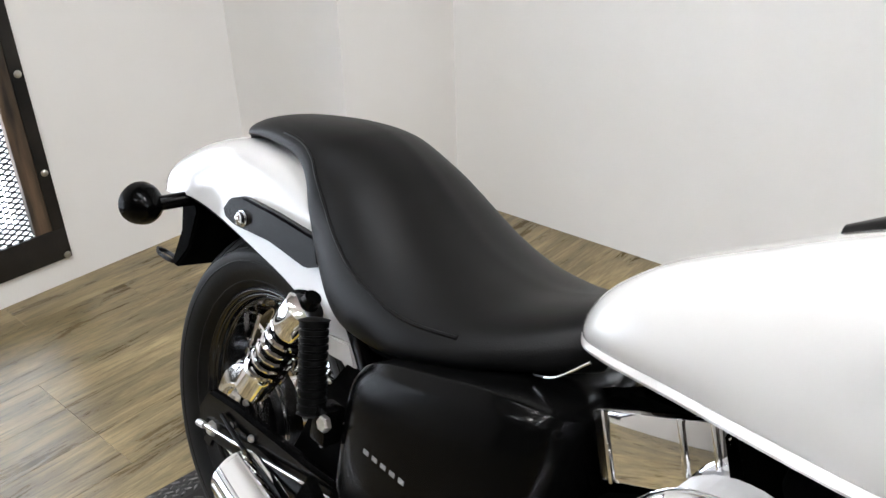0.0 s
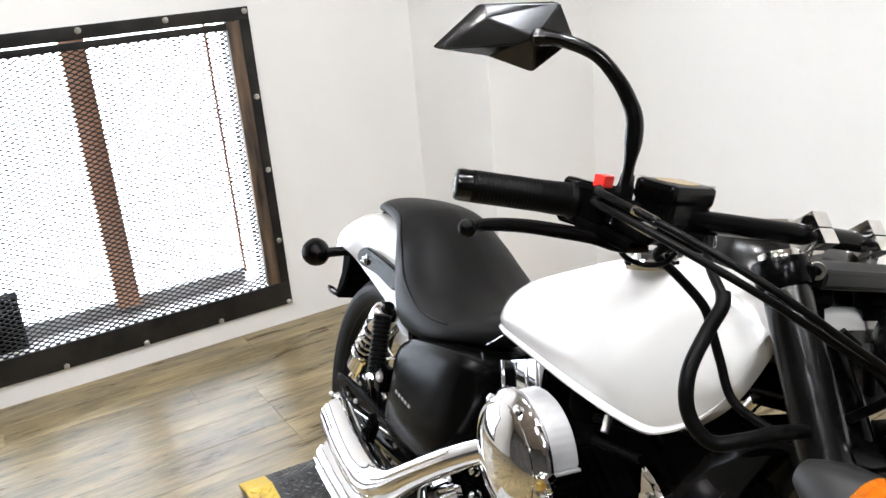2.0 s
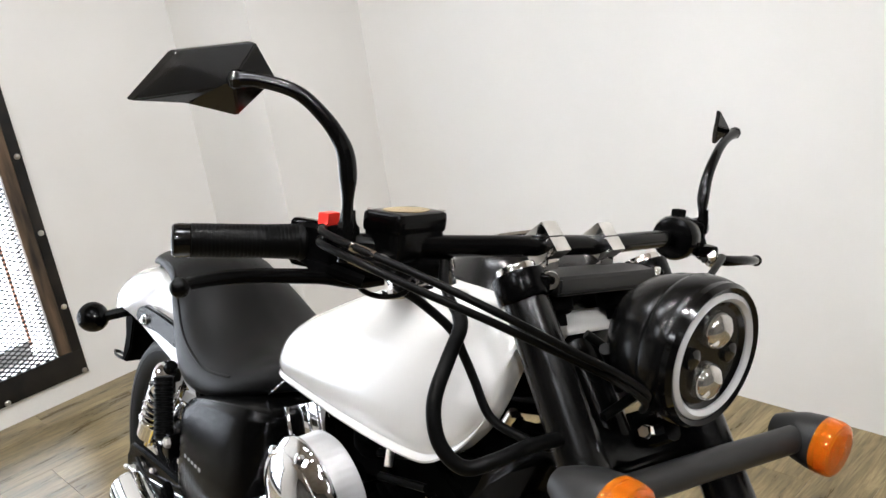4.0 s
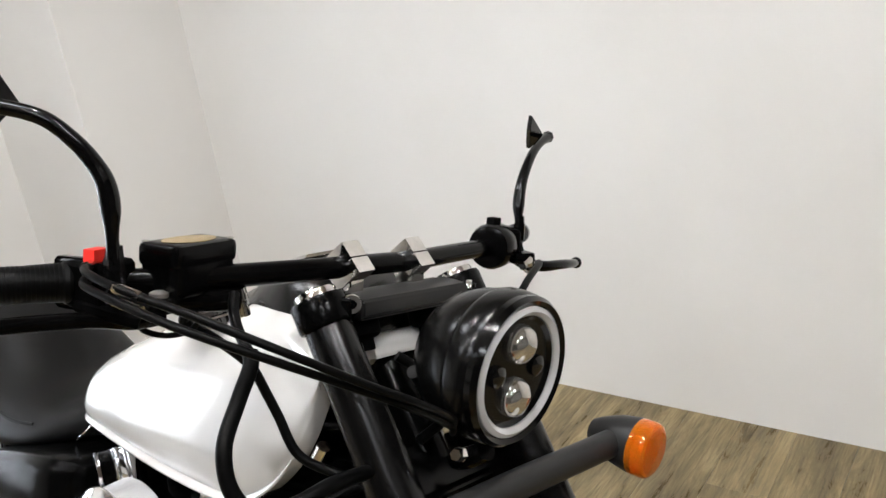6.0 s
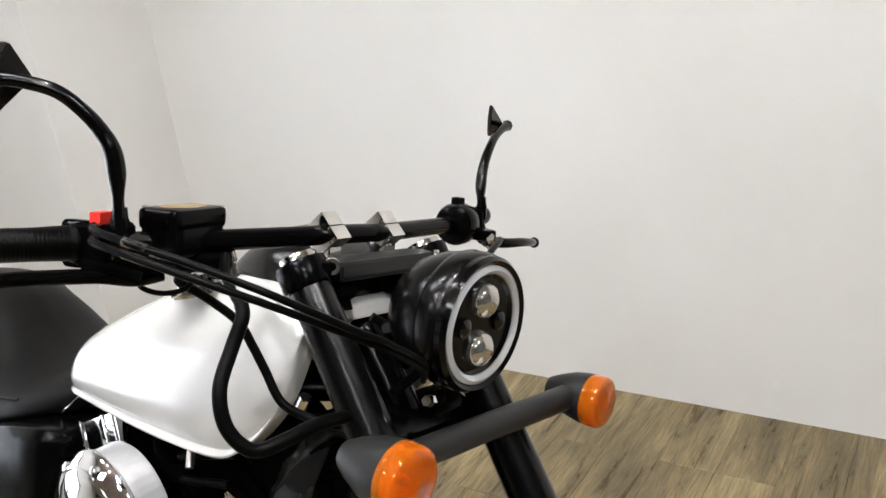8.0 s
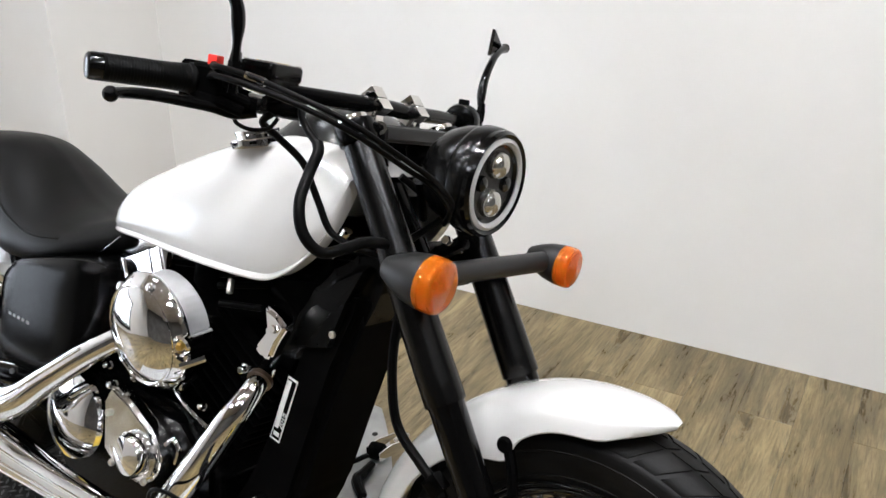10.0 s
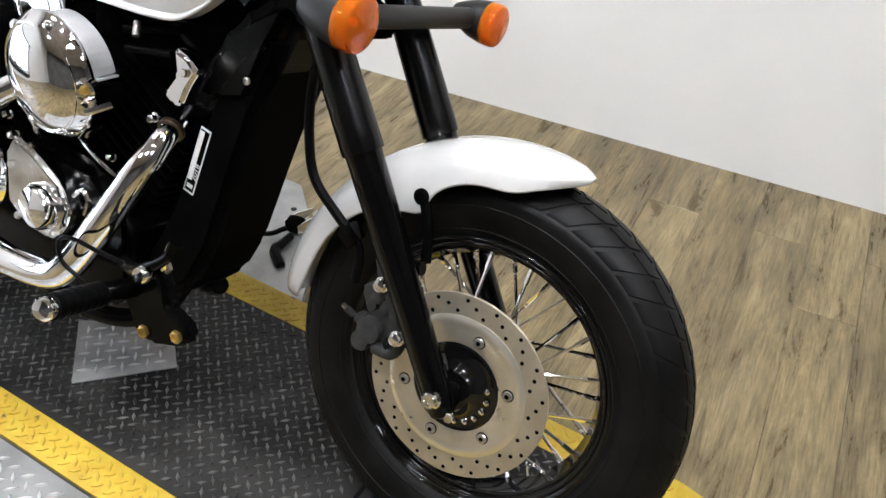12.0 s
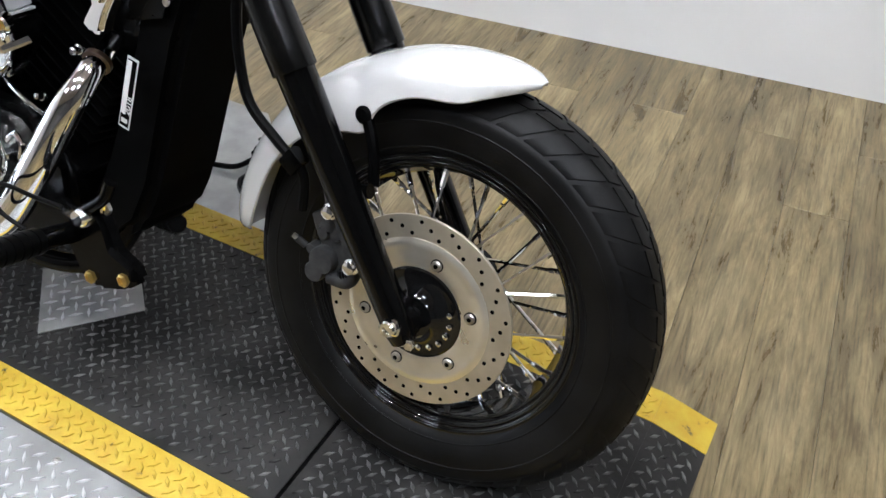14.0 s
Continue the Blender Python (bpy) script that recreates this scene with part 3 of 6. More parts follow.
def wheel(name, c, R, W, rim_r, spokes, hub_r, m, label, groove_rows, hub_mat):
    w = part(name, ring_body(tyre_profile(R, W, rim_r), 96, axis_m(c, (0, 1, 0))), RUBBER, bike, label, m, 50)
    h = W * 0.34
    inner = [(rim_r - 0.002, h * 1.01), (rim_r - 0.006, h * 0.97), (rim_r - 0.008, h * 0.88), (rim_r - 0.013, h * 0.86), (rim_r - 0.016, h * 0.80), (rim_r - 0.017, h * 0.66), (rim_r - 0.022, h * 0.62), (rim_r - 0.025, h * 0.40), (rim_r - 0.034, 0)]
    prof = [(rim_r + 0.010, -h), (rim_r + 0.010, -h * 0.86), (rim_r - 0.010, -h * 0.72), (rim_r - 0.016, -h * 0.4), (rim_r - 0.026, 0), (rim_r - 0.016, h * 0.4), (rim_r - 0.010, h * 0.72), (rim_r + 0.010, h * 0.86), (rim_r + 0.010, h),
            (rim_r + 0.004, h)] + inner + [(r_, -z_) for r_, z_ in inner[::-1][1:]] + [(rim_r + 0.004, -h)]
    part("rim", ring_body(prof, 96, axis_m(c, (0, 1, 0))), PIANO, w, "gloss black wheel rim", m, 40)
    for dr, fh in ((-0.001, 0.99), (-0.010, 0.88), (-0.0185, 0.66)):
        for sd in (-1, 1):
            bead = [(rim_r + dr + 0.0026 * math.cos(k * math.pi / 4), sd * h * fh + 0.0026 * math.sin(k * math.pi / 4)) for k in range(8)]
            part("rim_bead", ring_body(bead, 96, axis_m(c, (0, 1, 0))), PIANO, w, "", m, 60)
    for rr, hh in ((rim_r + 0.016, 0.83), (rim_r + (R - rim_r) * 0.50, 1.0)):
        for sd in (-1, 1):
            rib = [(rr + 0.0016 * math.cos(k * math.pi / 3), sd * W / 2 * hh + 0.0014 * math.sin(k * math.pi / 3)) for k in range(6)]
            part("sidewall_rib", ring_body(rib, 96, axis_m(c, (0, 1, 0))), RUBBER, w, "", m, 60)
    part("hub", revolve([(hub_r * 0.6, -0.085), (hub_r, -0.08), (hub_r * 1.02, -0.06), (hub_r * 0.55, -0.045), (hub_r * 0.5, 0.045), (hub_r * 1.02, 0.06), (hub_r, 0.08), (hub_r * 0.6, 0.085)], 32, axis_m(c, (0, 1, 0))), hub_mat, w, "", m)
    for k in range(spokes):
        a = 2 * math.pi * k / spokes
        s = 1 if k % 2 else -1
        b = a + (0.55 if (k // 2) % 2 else -0.55)
        p0 = c + Vector((hub_r * 0.92 * math.cos(b), s * 0.062, hub_r * 0.92 * math.sin(b)))
        p1 = c + Vector(((rim_r - 0.030) * math.cos(a), s * 0.004, (rim_r - 0.030) * math.sin(a)))
        bm = rod(p0, p1, 0.0029, seg=6)
        d = (p0 - p1).normalized()
        rod(p1, p1 + d * 0.026, 0.0044, seg=6, bm=bm)
        part("spoke", bm, CHROME, w, "chrome spoke", m)
    # raised tread blocks
    prof = sorted((abs(h_), r_) for r_, h_ in tyre_profile(R, W, rim_r) if r_ > R - 0.06)
    hs, rs = [p[0] for p in prof], [p[1] for p in prof]
    step = 2 * math.pi / groove_rows
    bm = bmesh.new()

    def at(y, ang, lift):
        r_ = float(np.interp(abs(y), hs, rs)) + lift
        return bm.verts.new(c + Vector((r_ * math.cos(ang), y, r_ * math.sin(ang))))

    for k in range(groove_rows):
        for sd in (-1, 1):
            for lane, (f0, f1, gap, skew) in enumerate(((0.06, 0.40, 0.84, 0.30), (0.46, 0.93, 0.80, 0.75))):
                a0 = step * (k + (0.5 if sd > 0 else 0) + 0.35 * lane)
                rows = []
                for u in range(5):
                    f = f0 + (f1 - f0) * u / 4
                    y = sd * W / 2 * f
                    aa = a0 + step * skew * (u / 4) ** 1.4
                    rows.append([at(y, aa, -0.001), at(y, aa + step * 0.02, 0.0022), at(y, aa + step * gap - step * 0.02, 0.0022), at(y, aa + step * gap, -0.001)])
                for p, q in zip(rows, rows[1:]):
                    for i in range(3):
                        bm.faces.new((p[i], p[i + 1], q[i + 1], q[i]))
                bm.faces.new(rows[0])
                bm.faces.new(rows[-1][::-1])
    part("tread", bm, RUBBER, w, "moulded tyre tread", m, 40, "stuff")
    return w


front_wheel = wheel("front_wheel", FA, 0.338, 0.126, 0.228, 36, 0.052, S, "black spoked front wheel with road tyre", 44, BLACK)
rear_wheel = wheel("rear_wheel", RA, 0.318, 0.162, 0.216, 36, 0.105, Matrix(), "black spoked rear wheel with wide tyre", 40, CHROME)

# brake disc
DY = -0.088
DC = Vector((1.606, 0.050, 0.338))     # disc centre, on the wheel's axle
disc_m = axis_m(DC + V(0, DY, 0), (0, -1, 0))
disc = part("brake_disc", ring_body([(0.100, -0.0025), (0.1520, -0.0025), (0.1525, -0.002), (0.1525, 0.002), (0.1520, 0.0025), (0.100, 0.0025)], 80, disc_m), DISC, bike, "drilled steel front brake disc", S, 30)
part("disc_carrier", ring_body([(0.072, -0.004), (0.117, -0.004), (0.118, 0.0032), (0.112, 0.0055), (0.107, 0.0062), (0.103, 0.0050), (0.095, 0.0044), (0.078, 0.0044), (0.072, 0.003)], 80, disc_m), CARRIER, disc, "pale cast disc carrier", S, 40)
for k in range(6):
    a = radians(60 * k + 17)
    p = DC + V(0.0895 * math.cos(a), DY - 0.0044, 0.0895 * math.sin(a))
    bolt = part("disc_bolt", revolve([(0.0082, 0), (0.0082, 0.0030), (0.0070, 0.0046), (0.0050, 0.0052), (0.0036, 0.0052)], 20, axis_m(p, (0, -1, 0))), STEEL, disc, "", S)
    part("bolt_washer", revolve([(0.0100, 0), (0.0100, 0.0008), (0.0080, 0.0009)], 20, axis_m(p, (0, -1, 0))), MATT, bolt, "", S)
    part("bolt_socket", revolve([(0.0040, 0.0050), (0.0040, 0.0054), (0.0004, 0.0054)], 6, axis_m(p, (0, -1, 0))), MATT, bolt, "", S)
for k in range(54):
    a = 2 * math.pi * k / 54 + 0.05
    r = (0.125, 0.135, 0.144)[k % 3]
    p = DC + V(r * math.cos(a), DY - 0.0023, r * math.sin(a))
    part("disc_hole", revolve([(0.0032, 0), (0.0032, 0.0008), (0.0004, 0.0008)], 12, axis_m(p, (0, -1, 0))), MATT, disc, "", S)
part("hub_cover", revolve([(0.074, 0), (0.074, 0.003), (0.070, 0.005), (0.064, 0.004), (0.052, 0.006), (0.040, 0.010), (0.032, 0.018), (0.0005, 0.020)], 48, disc_m), PIANO, disc, "gloss black hub", S)
for k in range(7):
    a = radians(-95 + 19 * k)
    p = DC + V(0.057 * math.cos(a), DY - 0.004, 0.056 * math.sin(a))
    part("hub_bolt", revolve([(0.0048, 0), (0.0048, 0.004), (0.0005, 0.006)], 10, axis_m(p, (0, -1, 0))), CHROME, disc, "", S)

# forks
def fork_ends(sd):
    """Top and bottom of a fork leg; sd is -1 for the bike's right, 1 for its left."""
    return Vector((1.185, -0.0285 + sd * 0.1165, 1.036)), Vector((1.611, 0.029 + sd * 0.117, 0.322))


for s in (-1, 1):
    ft, fb = fork_ends(s)
    fd = (fb - ft).normalized()
    L = (fb - ft).length
    fm = axis_m(ft, fd)
    fork = part("fork_leg", revolve([(0.0245, 0.004), (0.0262, 0.012), (0.0268, 0.10), (0.0282, 0.20), (0.0300, 0.30), (0.0312, 0.400), (0.0314, 0.432), (0.0308, 0.4345), (0.0290, 0.4350)], 32, fm), FORK, bike, "satin black fork leg", S)
    part("lower_leg", revolve([(0.0276, 0.425), (0.0272, 0.47), (0.0262, 0.55), (0.0250, 0.65), (0.0240, L - 0.10), (0.0238, L - 0.05), (0.0234, L - 0.012), (0.019, L + 0.008), (0.008, L + 0.014)], 28, fm), GLOSS, fork, "gloss black lower leg", S)
    part("axle_lug", rod(fb + V(-0.006, 0.016, 0.016), fb + V(-0.006, -0.004, 0.016), 0.026), BLACK, fork, "", S)
    part("fork_cap", revolve([(0.0235, 0.004), (0.0235, -0.0015), (0.0222, -0.0035), (0.0150, -0.0042), (0.0140, -0.0032), (0.0005, -0.0032)], 32, fm), POLISHED, fork, "polished fork cap", S)
    part("yoke_clamp", revolve([(0.0250, 0.004), (0.0295, 0.005), (0.0312, 0.009), (0.0312, 0.033), (0.0298, 0.037), (0.0262, 0.038)], 32, fm), BLACK, fork, "satin black yoke clamp", S)
part("axle_bolt", revolve([(0.0165, -0.012), (0.0165, 0.004), (0.0135, 0.006), (0.0130, 0.012), (0.0105, 0.0145), (0.006, 0.0145), (0.005, 0.011), (0.0005, 0.011)], 20, axis_m((1.600, -0.106, 0.342), (0, -1, 0))), CHROME, bike, "chrome axle bolt", S)
part("axle_pinch_bolt", bolt_head((1.632, -0.104, 0.326), (0.25, -1, 0), 0.008, 0.010), CHROME, bike, "chrome pinch bolt", S)
part("axle_rod", rod((1.606, -0.098, 0.339), (1.606, 0.16, 0.339), 0.010), STEEL, bike, "", S)
# yokes
yk = part("top_yoke", prism([(1.172, 1.032), (1.205, 1.036), (1.229, 1.034), (1.231, 1.030), (1.231, 1.014), (1.228, 1.011), (1.18, 1.010)], -0.118, 0.062, 0.003), SATIN, bike, "satin dark grey top yoke", S)
for sd, p in ((-1, V(1.222, -0.128, 1.031)), (1, V(1.222, 0.070, 1.025))):
    part("pinch_ear", box((0.036, 0.030, 0.024), Matrix.Translation(p + V(-0.014, sd * 0.004, -0.004)) @ Matrix.Rotation(radians(-sd * 28), 4, 'Z'), 0.007, 3), BLACK, yk, "", S)
    part("pinch_bolt", revolve([(0.0108, 0), (0.0108, 0.0055), (0.0098, 0.0070), (0.0050, 0.0072), (0.0046, 0.004), (0.0005, 0.004)], 20, axis_m(p, (0.80, sd * 0.50, 0.10))), POLISHED, yk, "", S)
    part("pinch_socket", revolve([(0.0045, 0.0066), (0.0042, 0.0072), (0.0005, 0.0072)], 6, axis_m(p, (0.80, sd * 0.50, 0.10))), MATT, yk, "", S)
part("lower_yoke", prism([(1.24, 0.86), (1.31, 0.83), (1.30, 0.79), (1.23, 0.82)], -0.115, 0.085, 0.006), BLACK, bike, "", S)
part("steering_stem", rod((1.13, -0.02, 0.99), (1.255, -0.015, 0.82), 0.03), BLACK, bike, "", S)

# handlebar
BAR = [(1.038, -0.475, 1.053), (1.088, -0.365, 1.057), (1.135, -0.27, 1.059), (1.166, -0.15, 1.060), (1.1765, -0.0905, 1.0605), (1.176, -0.035, 1.059), (1.171, 0.0185, 1.0565), (1.155, 0.12, 1.055), (1.134, 0.228, 1.053), (1.10, 0.31, 1.052), (1.055, 0.41, 1.050)]
bar = part("handlebar", tube(BAR, 0.0125, 16, 8), BLACK, bike, "satin black drag handlebar", S)
for s in (-1, 1):
    g0, g1 = (Vector((1.089, -0.343, 1.0585)), Vector((1.0455, -0.449, 1.0555))) if s < 0 else (Vector((1.098, 0.335, 1.052)), Vector((1.056, 0.433, 1.050)))
    d = g1 - g0
    L = d.length
    prof = [(0.0200, 0), (0.0212, 0.003), (0.0206, 0.007)]
    for k in range(26):
        z = 0.009 + k * (L - 0.012) / 26
        f = 0.0188 - 0.0012 * min(1, k / 8)
        prof += [(f, z), (f, z + 0.0026), (f - 0.0003, z + 0.0029), (f - 0.0003, z + 0.0036)]
    prof += [(0.0176, L - 0.002), (0.0176, L), (0.0160, L + 0.001)]
    part("grip", revolve(prof, 24, axis_m(g0, d)), HOSE, bike, "ribbed black rubber grip", SB, 30)
    part("bar_end", revolve([(0.0160, L), (0.0174, L + 0.001), (0.0174, L + 0.012), (0.0166, L + 0.0165), (0.0145, L + 0.0185), (0.010, L + 0.0192), (0.0005, L + 0.0194)], 24, axis_m(g0, d)), GLOSS, bike, "", SB)
    turn = Matrix.Rotation(radians(-s * 22), 4, 'Z')
    sh = part("switch_housing", box((0.046, 0.052, 0.046), Matrix.Translation((1.103, -0.322, 1.058) if s < 0 else (1.118, 0.296, 1.052)) @ turn, 0.012, 3), MATT, bike, "black switch housing", SB)
    part("housing_lip", box((0.050, 0.012, 0.050), Matrix.Translation((1.096, -0.340, 1.058) if s < 0 else (1.110, 0.316, 1.052)) @ turn, 0.010, 3), BLACK, sh, "", SB)
    part("cable_elbow", tube([(1.105, s * 0.335, 1.050), (1.130, s * 0.325, 1.047), (1.152, s * 0.300, 1.038)], 0.0085, 10), MATT, sh, "", SB)
    part("cable_elbow", tube([(1.102, s * 0.343, 1.040), (1.126, s * 0.333, 1.036), (1.148, s * 0.308, 1.027)], 0.0085, 10), MATT, sh, "", SB)
    if s < 0:
        part("kill_switch", box((0.013, 0.021, 0.013), Matrix.Translation((1.115, -0.333, 1.087)) @ turn, 0.002), RED, sh, "red stop switch", SB)
    part("lever_bracket", box((0.042, 0.036, 0.018), Matrix.Translation((1.140, -0.292, 1.040) if s < 0 else (1.150, 0.300, 1.036)) @ turn, 0.007), BLACK, bike, "black lever bracket", SB)
    if s < 0:
        lp, ball = [(1.150, -0.285, 1.030), (1.131, -0.305, 1.023), (1.124, -0.340, 1.028), (1.121, -0.385, 1.031), (1.121, -0.420, 1.033), (1.122, -0.452, 1.033), (1.127, -0.478, 1.032), (1.133, -0.494, 1.031)], V(1.135, -0.498, 1.030)
    else:
        lp, ball = [(1.158, 0.300, 1.026), (1.174, 0.335, 1.022), (1.174, 0.385, 1.020), (1.162, 0.435, 1.015), (1.145, 0.475, 1.010)], V(1.142, 0.481, 1.009)
    lev = part("brake_lever" if s < 0 else "clutch_lever", tube(lp, [0.0088 - 0.0026 * i / (len(lp) - 1) for i in range(len(lp))], 14), BLACK, bike, "satin black lever", SB)
    part("lever_ball", revolve([(max(0.0005, 0.0094 * math.sin(math.pi * i / 12)), -0.0094 * math.cos(math.pi * i / 12)) for i in range(13)], 24, Matrix.Translation(ball)), BLACK, lev, "", SB)
    # mirror
    mo = Matrix() if s < 0 else Matrix.Translation((1.078, 0.412, 1.212)) @ Matrix.Scale(0.74, 4) @ Matrix.Translation((-1.080, -0.392, -1.212))
    if s < 0:
        stem = [(1.156, -0.338, 1.050), (1.157, -0.339, 1.080), (1.158, -0.341, 1.110), (1.157, -0.342, 1.135), (1.155, -0.345, 1.156), (1.149, -0.351, 1.172), (1.140, -0.364, 1.191), (1.1247, -0.385, 1.2105), (1.1041, -0.4127, 1.2183), (1.090, -0.4305, 1.2175)]
    else:
        stem = [(1.132, 0.325, 1.041), (1.130, 0.326, 1.061), (1.126, 0.330, 1.085), (1.121, 0.335, 1.106), (1.117, 0.342, 1.128), (1.113, 0.354, 1.150), (1.108, 0.373, 1.172), (1.101, 0.397, 1.190), (1.094, 0.425, 1.203), (1.088, 0.452, 1.211)]
    st = part("mirror_stem", tube(stem, [0.0080, 0.0070, 0.0058, 0.0090, 0.0088, 0.0080, 0.0074, 0.007, 0.007, 0.009], 14), GLOSS, bike, "curved black mirror stem", SB)
    part("stem_nut", revolve([(0.0095, 0), (0.0095, 0.022), (0.0080, 0.026), (0.0070, 0.036)], 6, axis_m(Vector(stem[0]) + V(0, 0, 0.016), (0, 0, 1))), BLACK, st, "", SB)
    tip, bot, top, inn, upo = V(1.0159, s * 0.5011, 1.1885), V(1.0682, s * 0.4162, 1.1831), V(1.0765, s * 0.4051, 1.2549), V(1.0872, s * 0.3868, 1.2222), V(1.0372, s * 0.4682, 1.239)
    mid = (tip + bot + top + inn + upo) / 5
    back = V(0.044, -s * 0.012, -0.004)
    peak = V(1.0885, s * 0.4335, 1.2170)
    ridge = tip * 0.16 + peak * 0.84 + V(0.001, 0, -0.005)
    fold = V(1.0450, s * 0.4690, 1.2275)
    outline = (tip, tip * 0.5 + bot * 0.5 + V(0.003, 0, 0.005), bot, inn, top, upo)
    bm = bmesh.new()
    rim = [bm.verts.new(p) for p in outline]
    glass_side = [bm.verts.new(p - back * 0.25) for p in outline]
    pk, rg_, fo_ = bm.verts.new(peak), bm.verts.new(ridge), bm.verts.new(fold)
    for tri_ in ((rim[0], rim[1], rg_), (rim[1], pk, rg_), (rim[1], rim[2], pk), (rim[2], rim[3], pk), (rim[3], rim[4], pk), (rim[4], fo_, pk), (rim[4], rim[5], fo_), (rim[5], rim[0], fo_), (rim[0], rg_, fo_), (rg_, pk, fo_)):
        bm.faces.new(tri_)
    for i in range(6):
        j = (i + 1) % 6
        bm.faces.new((rim[j], rim[i], glass_side[i], glass_side[j]))
    bm.faces.new(glass_side)
    bmesh.ops.recalc_face_normals(bm, faces=list(bm.faces))
    bmesh.ops.bevel(bm, geom=list(bm.edges), offset=0.0012, segments=2, affect='EDGES', clamp_overlap=True)
    head = part("mirror_head", bm, MIRROR_SHELL, bike, "faceted gloss black mirror", SB @ mo, 12)
    bm = bmesh.new()
    bm.faces.new([bm.verts.new(p * 0.9 + mid * 0.1 - back * 0.29) for p in outline])
    part("mirror_glass", bm, MIRROR, head, "mirror glass", SB @ mo, 0)
    part("mirror_joint", revolve([(0.0005, -0.010), (0.007, -0.0075), (0.010, 0), (0.007, 0.0075), (0.0005, 0.010)], 16, Matrix.Translation(stem[-1])), GLOSS, head, "", SB)
    # bar clamps on risers
    cm = Matrix.Translation((1.1765, -0.0905, 1.0605) if s < 0 else (1.171, 0.0185, 1.0565)) @ Matrix.Rotation(radians(5), 4, 'Z') @ Matrix.Rotation(radians(-42), 4, 'Y')
    cl = part("bar_clamp", box((0.042, 0.028, 0.0205), cm @ Matrix.Translation((0, 0, 0.0108)), 0.0022), POLISHED, bike, "polished handlebar clamp", S)
    part("clamp_base", box((0.042, 0.028, 0.0195), cm @ Matrix.Translation((0, 0, -0.0103)), 0.0022), POLISHED, cl, "", S)
    part("riser", box((0.026, 0.024, 0.034), cm @ Matrix.Rotation(radians(42), 4, 'Y') @ Matrix.Translation((0.002, 0, -0.026)), 0.004, 3), POLISHED, cl, "", S)
    for k in (-1, 1):
        part("clamp_bolt", revolve([(0.005, 0), (0.005, 0.0008), (0.003, 0.0008), (0.0028, -0.002), (0.0004, -0.002)], 14, cm @ Matrix.Translation((k * 0.0155, 0, 0.0206))), STEEL, cl, "", S)

# master cylinder
mt = Matrix.Rotation(radians(15), 4, 'Z')
mc_m = Matrix.Translation((1.128, -0.243, 1.066)) @ mt
mc = part("master_cylinder", box((0.049, 0.085, 0.046), mc_m, 0.013, 4), BLACK, bike, "black brake fluid reservoir", SB)
part("reservoir_lid", box((0.0515, 0.0885, 0.024), mc_m @ Matrix.Translation((0, 0, 0.0190)), 0.0100, 4), BLACK, mc, "", SB)
part("lid_label", revolve([(0.034, 0), (0.034, 0.001), (0.0005, 0.0014)], 32, mc_m @ Matrix.Translation((0, 0.0, 0.0306)), sx=0.55, sy=1.0), GOLD, mc, "gold oval warning label", SB)
for dx, dy in ((-0.020, -0.038), (0.020, 0.038)):
    part("lid_screw", revolve([(0.004, 0), (0.004, 0.001), (0.0005, 0.0015)], 12, mc_m @ Matrix.Translation((dx, dy, 0.0308))), STEEL, mc, "", SB)
part("cylinder_body", rod((1.128, -0.270, 1.040), (1.150, -0.200, 1.036), 0.014), BLACK, mc, "", SB)
part("hose_union", revolve([(0.0085, 0), (0.0085, 0.012), (0.006, 0.014), (0.006, 0.03)], 12, axis_m((1.150, -0.200, 1.046), (0.1, 0.3, -1))), CHROME_WORN, mc, "chrome hose union", SB)

# headlight
HC = Vector((1.376, -0.046, 0.980))
hd = Vector((0.98, -0.015, -0.06)).normalized()
HS = 0.93
hl = part("headlight", revolve([(0.010, -0.112), (0.032, -0.109), (0.054, -0.097), (0.070, -0.078), (0.080, -0.053), (0.0835, -0.036), (0.0835, -0.032), (0.0855, -0.030), (0.0875, -0.024), (0.0880, -0.010), (0.0870, 0.0), (0.083, 0.006)], 48, axis_m(HC, hd) @ Matrix.Scale(HS, 4)), SHELL, bike, "round black headlight with twin projector lenses", S)
part("trim_ring", ring_body([(0.076, -0.004), (0.0855, -0.004), (0.0855, 0.010), (0.081, 0.016), (0.076, 0.013)], 64, axis_m(HC, hd) @ Matrix.Scale(HS, 4)), GLOSS, hl, "", S)
part("halo_ring", ring_body([(0.064, 0.006), (0.0745, 0.004), (0.0745, 0.013), (0.069, 0.0165), (0.064, 0.012)], 64, axis_m(HC, hd) @ Matrix.Scale(HS, 4)), HALO, hl, "pale halo ring", S)
part("reflector", revolve([(0.063, 0.000), (0.063, 0.010), (0.058, 0.006), (0.02, 0.004), (0.0005, 0.004)], 48, axis_m(HC, hd) @ Matrix.Scale(HS, 4)), GLOSS, hl, "", S)
hz = Vector((0.06, 0, 0.985)).normalized()
for k in (-1, 1):
    part("projector_lens", revolve([(0.021, 0.004), (0.021, 0.010), (0.017, 0.017), (0.009, 0.021), (0.0005, 0.022)], 28, axis_m(HC + hz * (k * 0.0285), hd)), LENS, hl, "clear projector lens", S)
for k in (-1, 1):
    part("side_lens", revolve([(0.012, 0.004), (0.011, 0.010), (0.005, 0.013), (0.0005, 0.013)], 20, axis_m(HC + V(0, k * 0.034, 0), hd)), PIANO, hl, "", S)
part("headlight_bracket", tube([(1.30, -0.03, 0.855), (1.325, -0.04, 0.868), (1.35, -0.045, 0.885)], 0.012, 10), BLACK, bike, "", S)
part("bracket_bolt", bolt_head((1.340, -0.075, 0.885), (0.2, -1, 0.3), 0.008, 0.014), CHROME, bike, "", S)

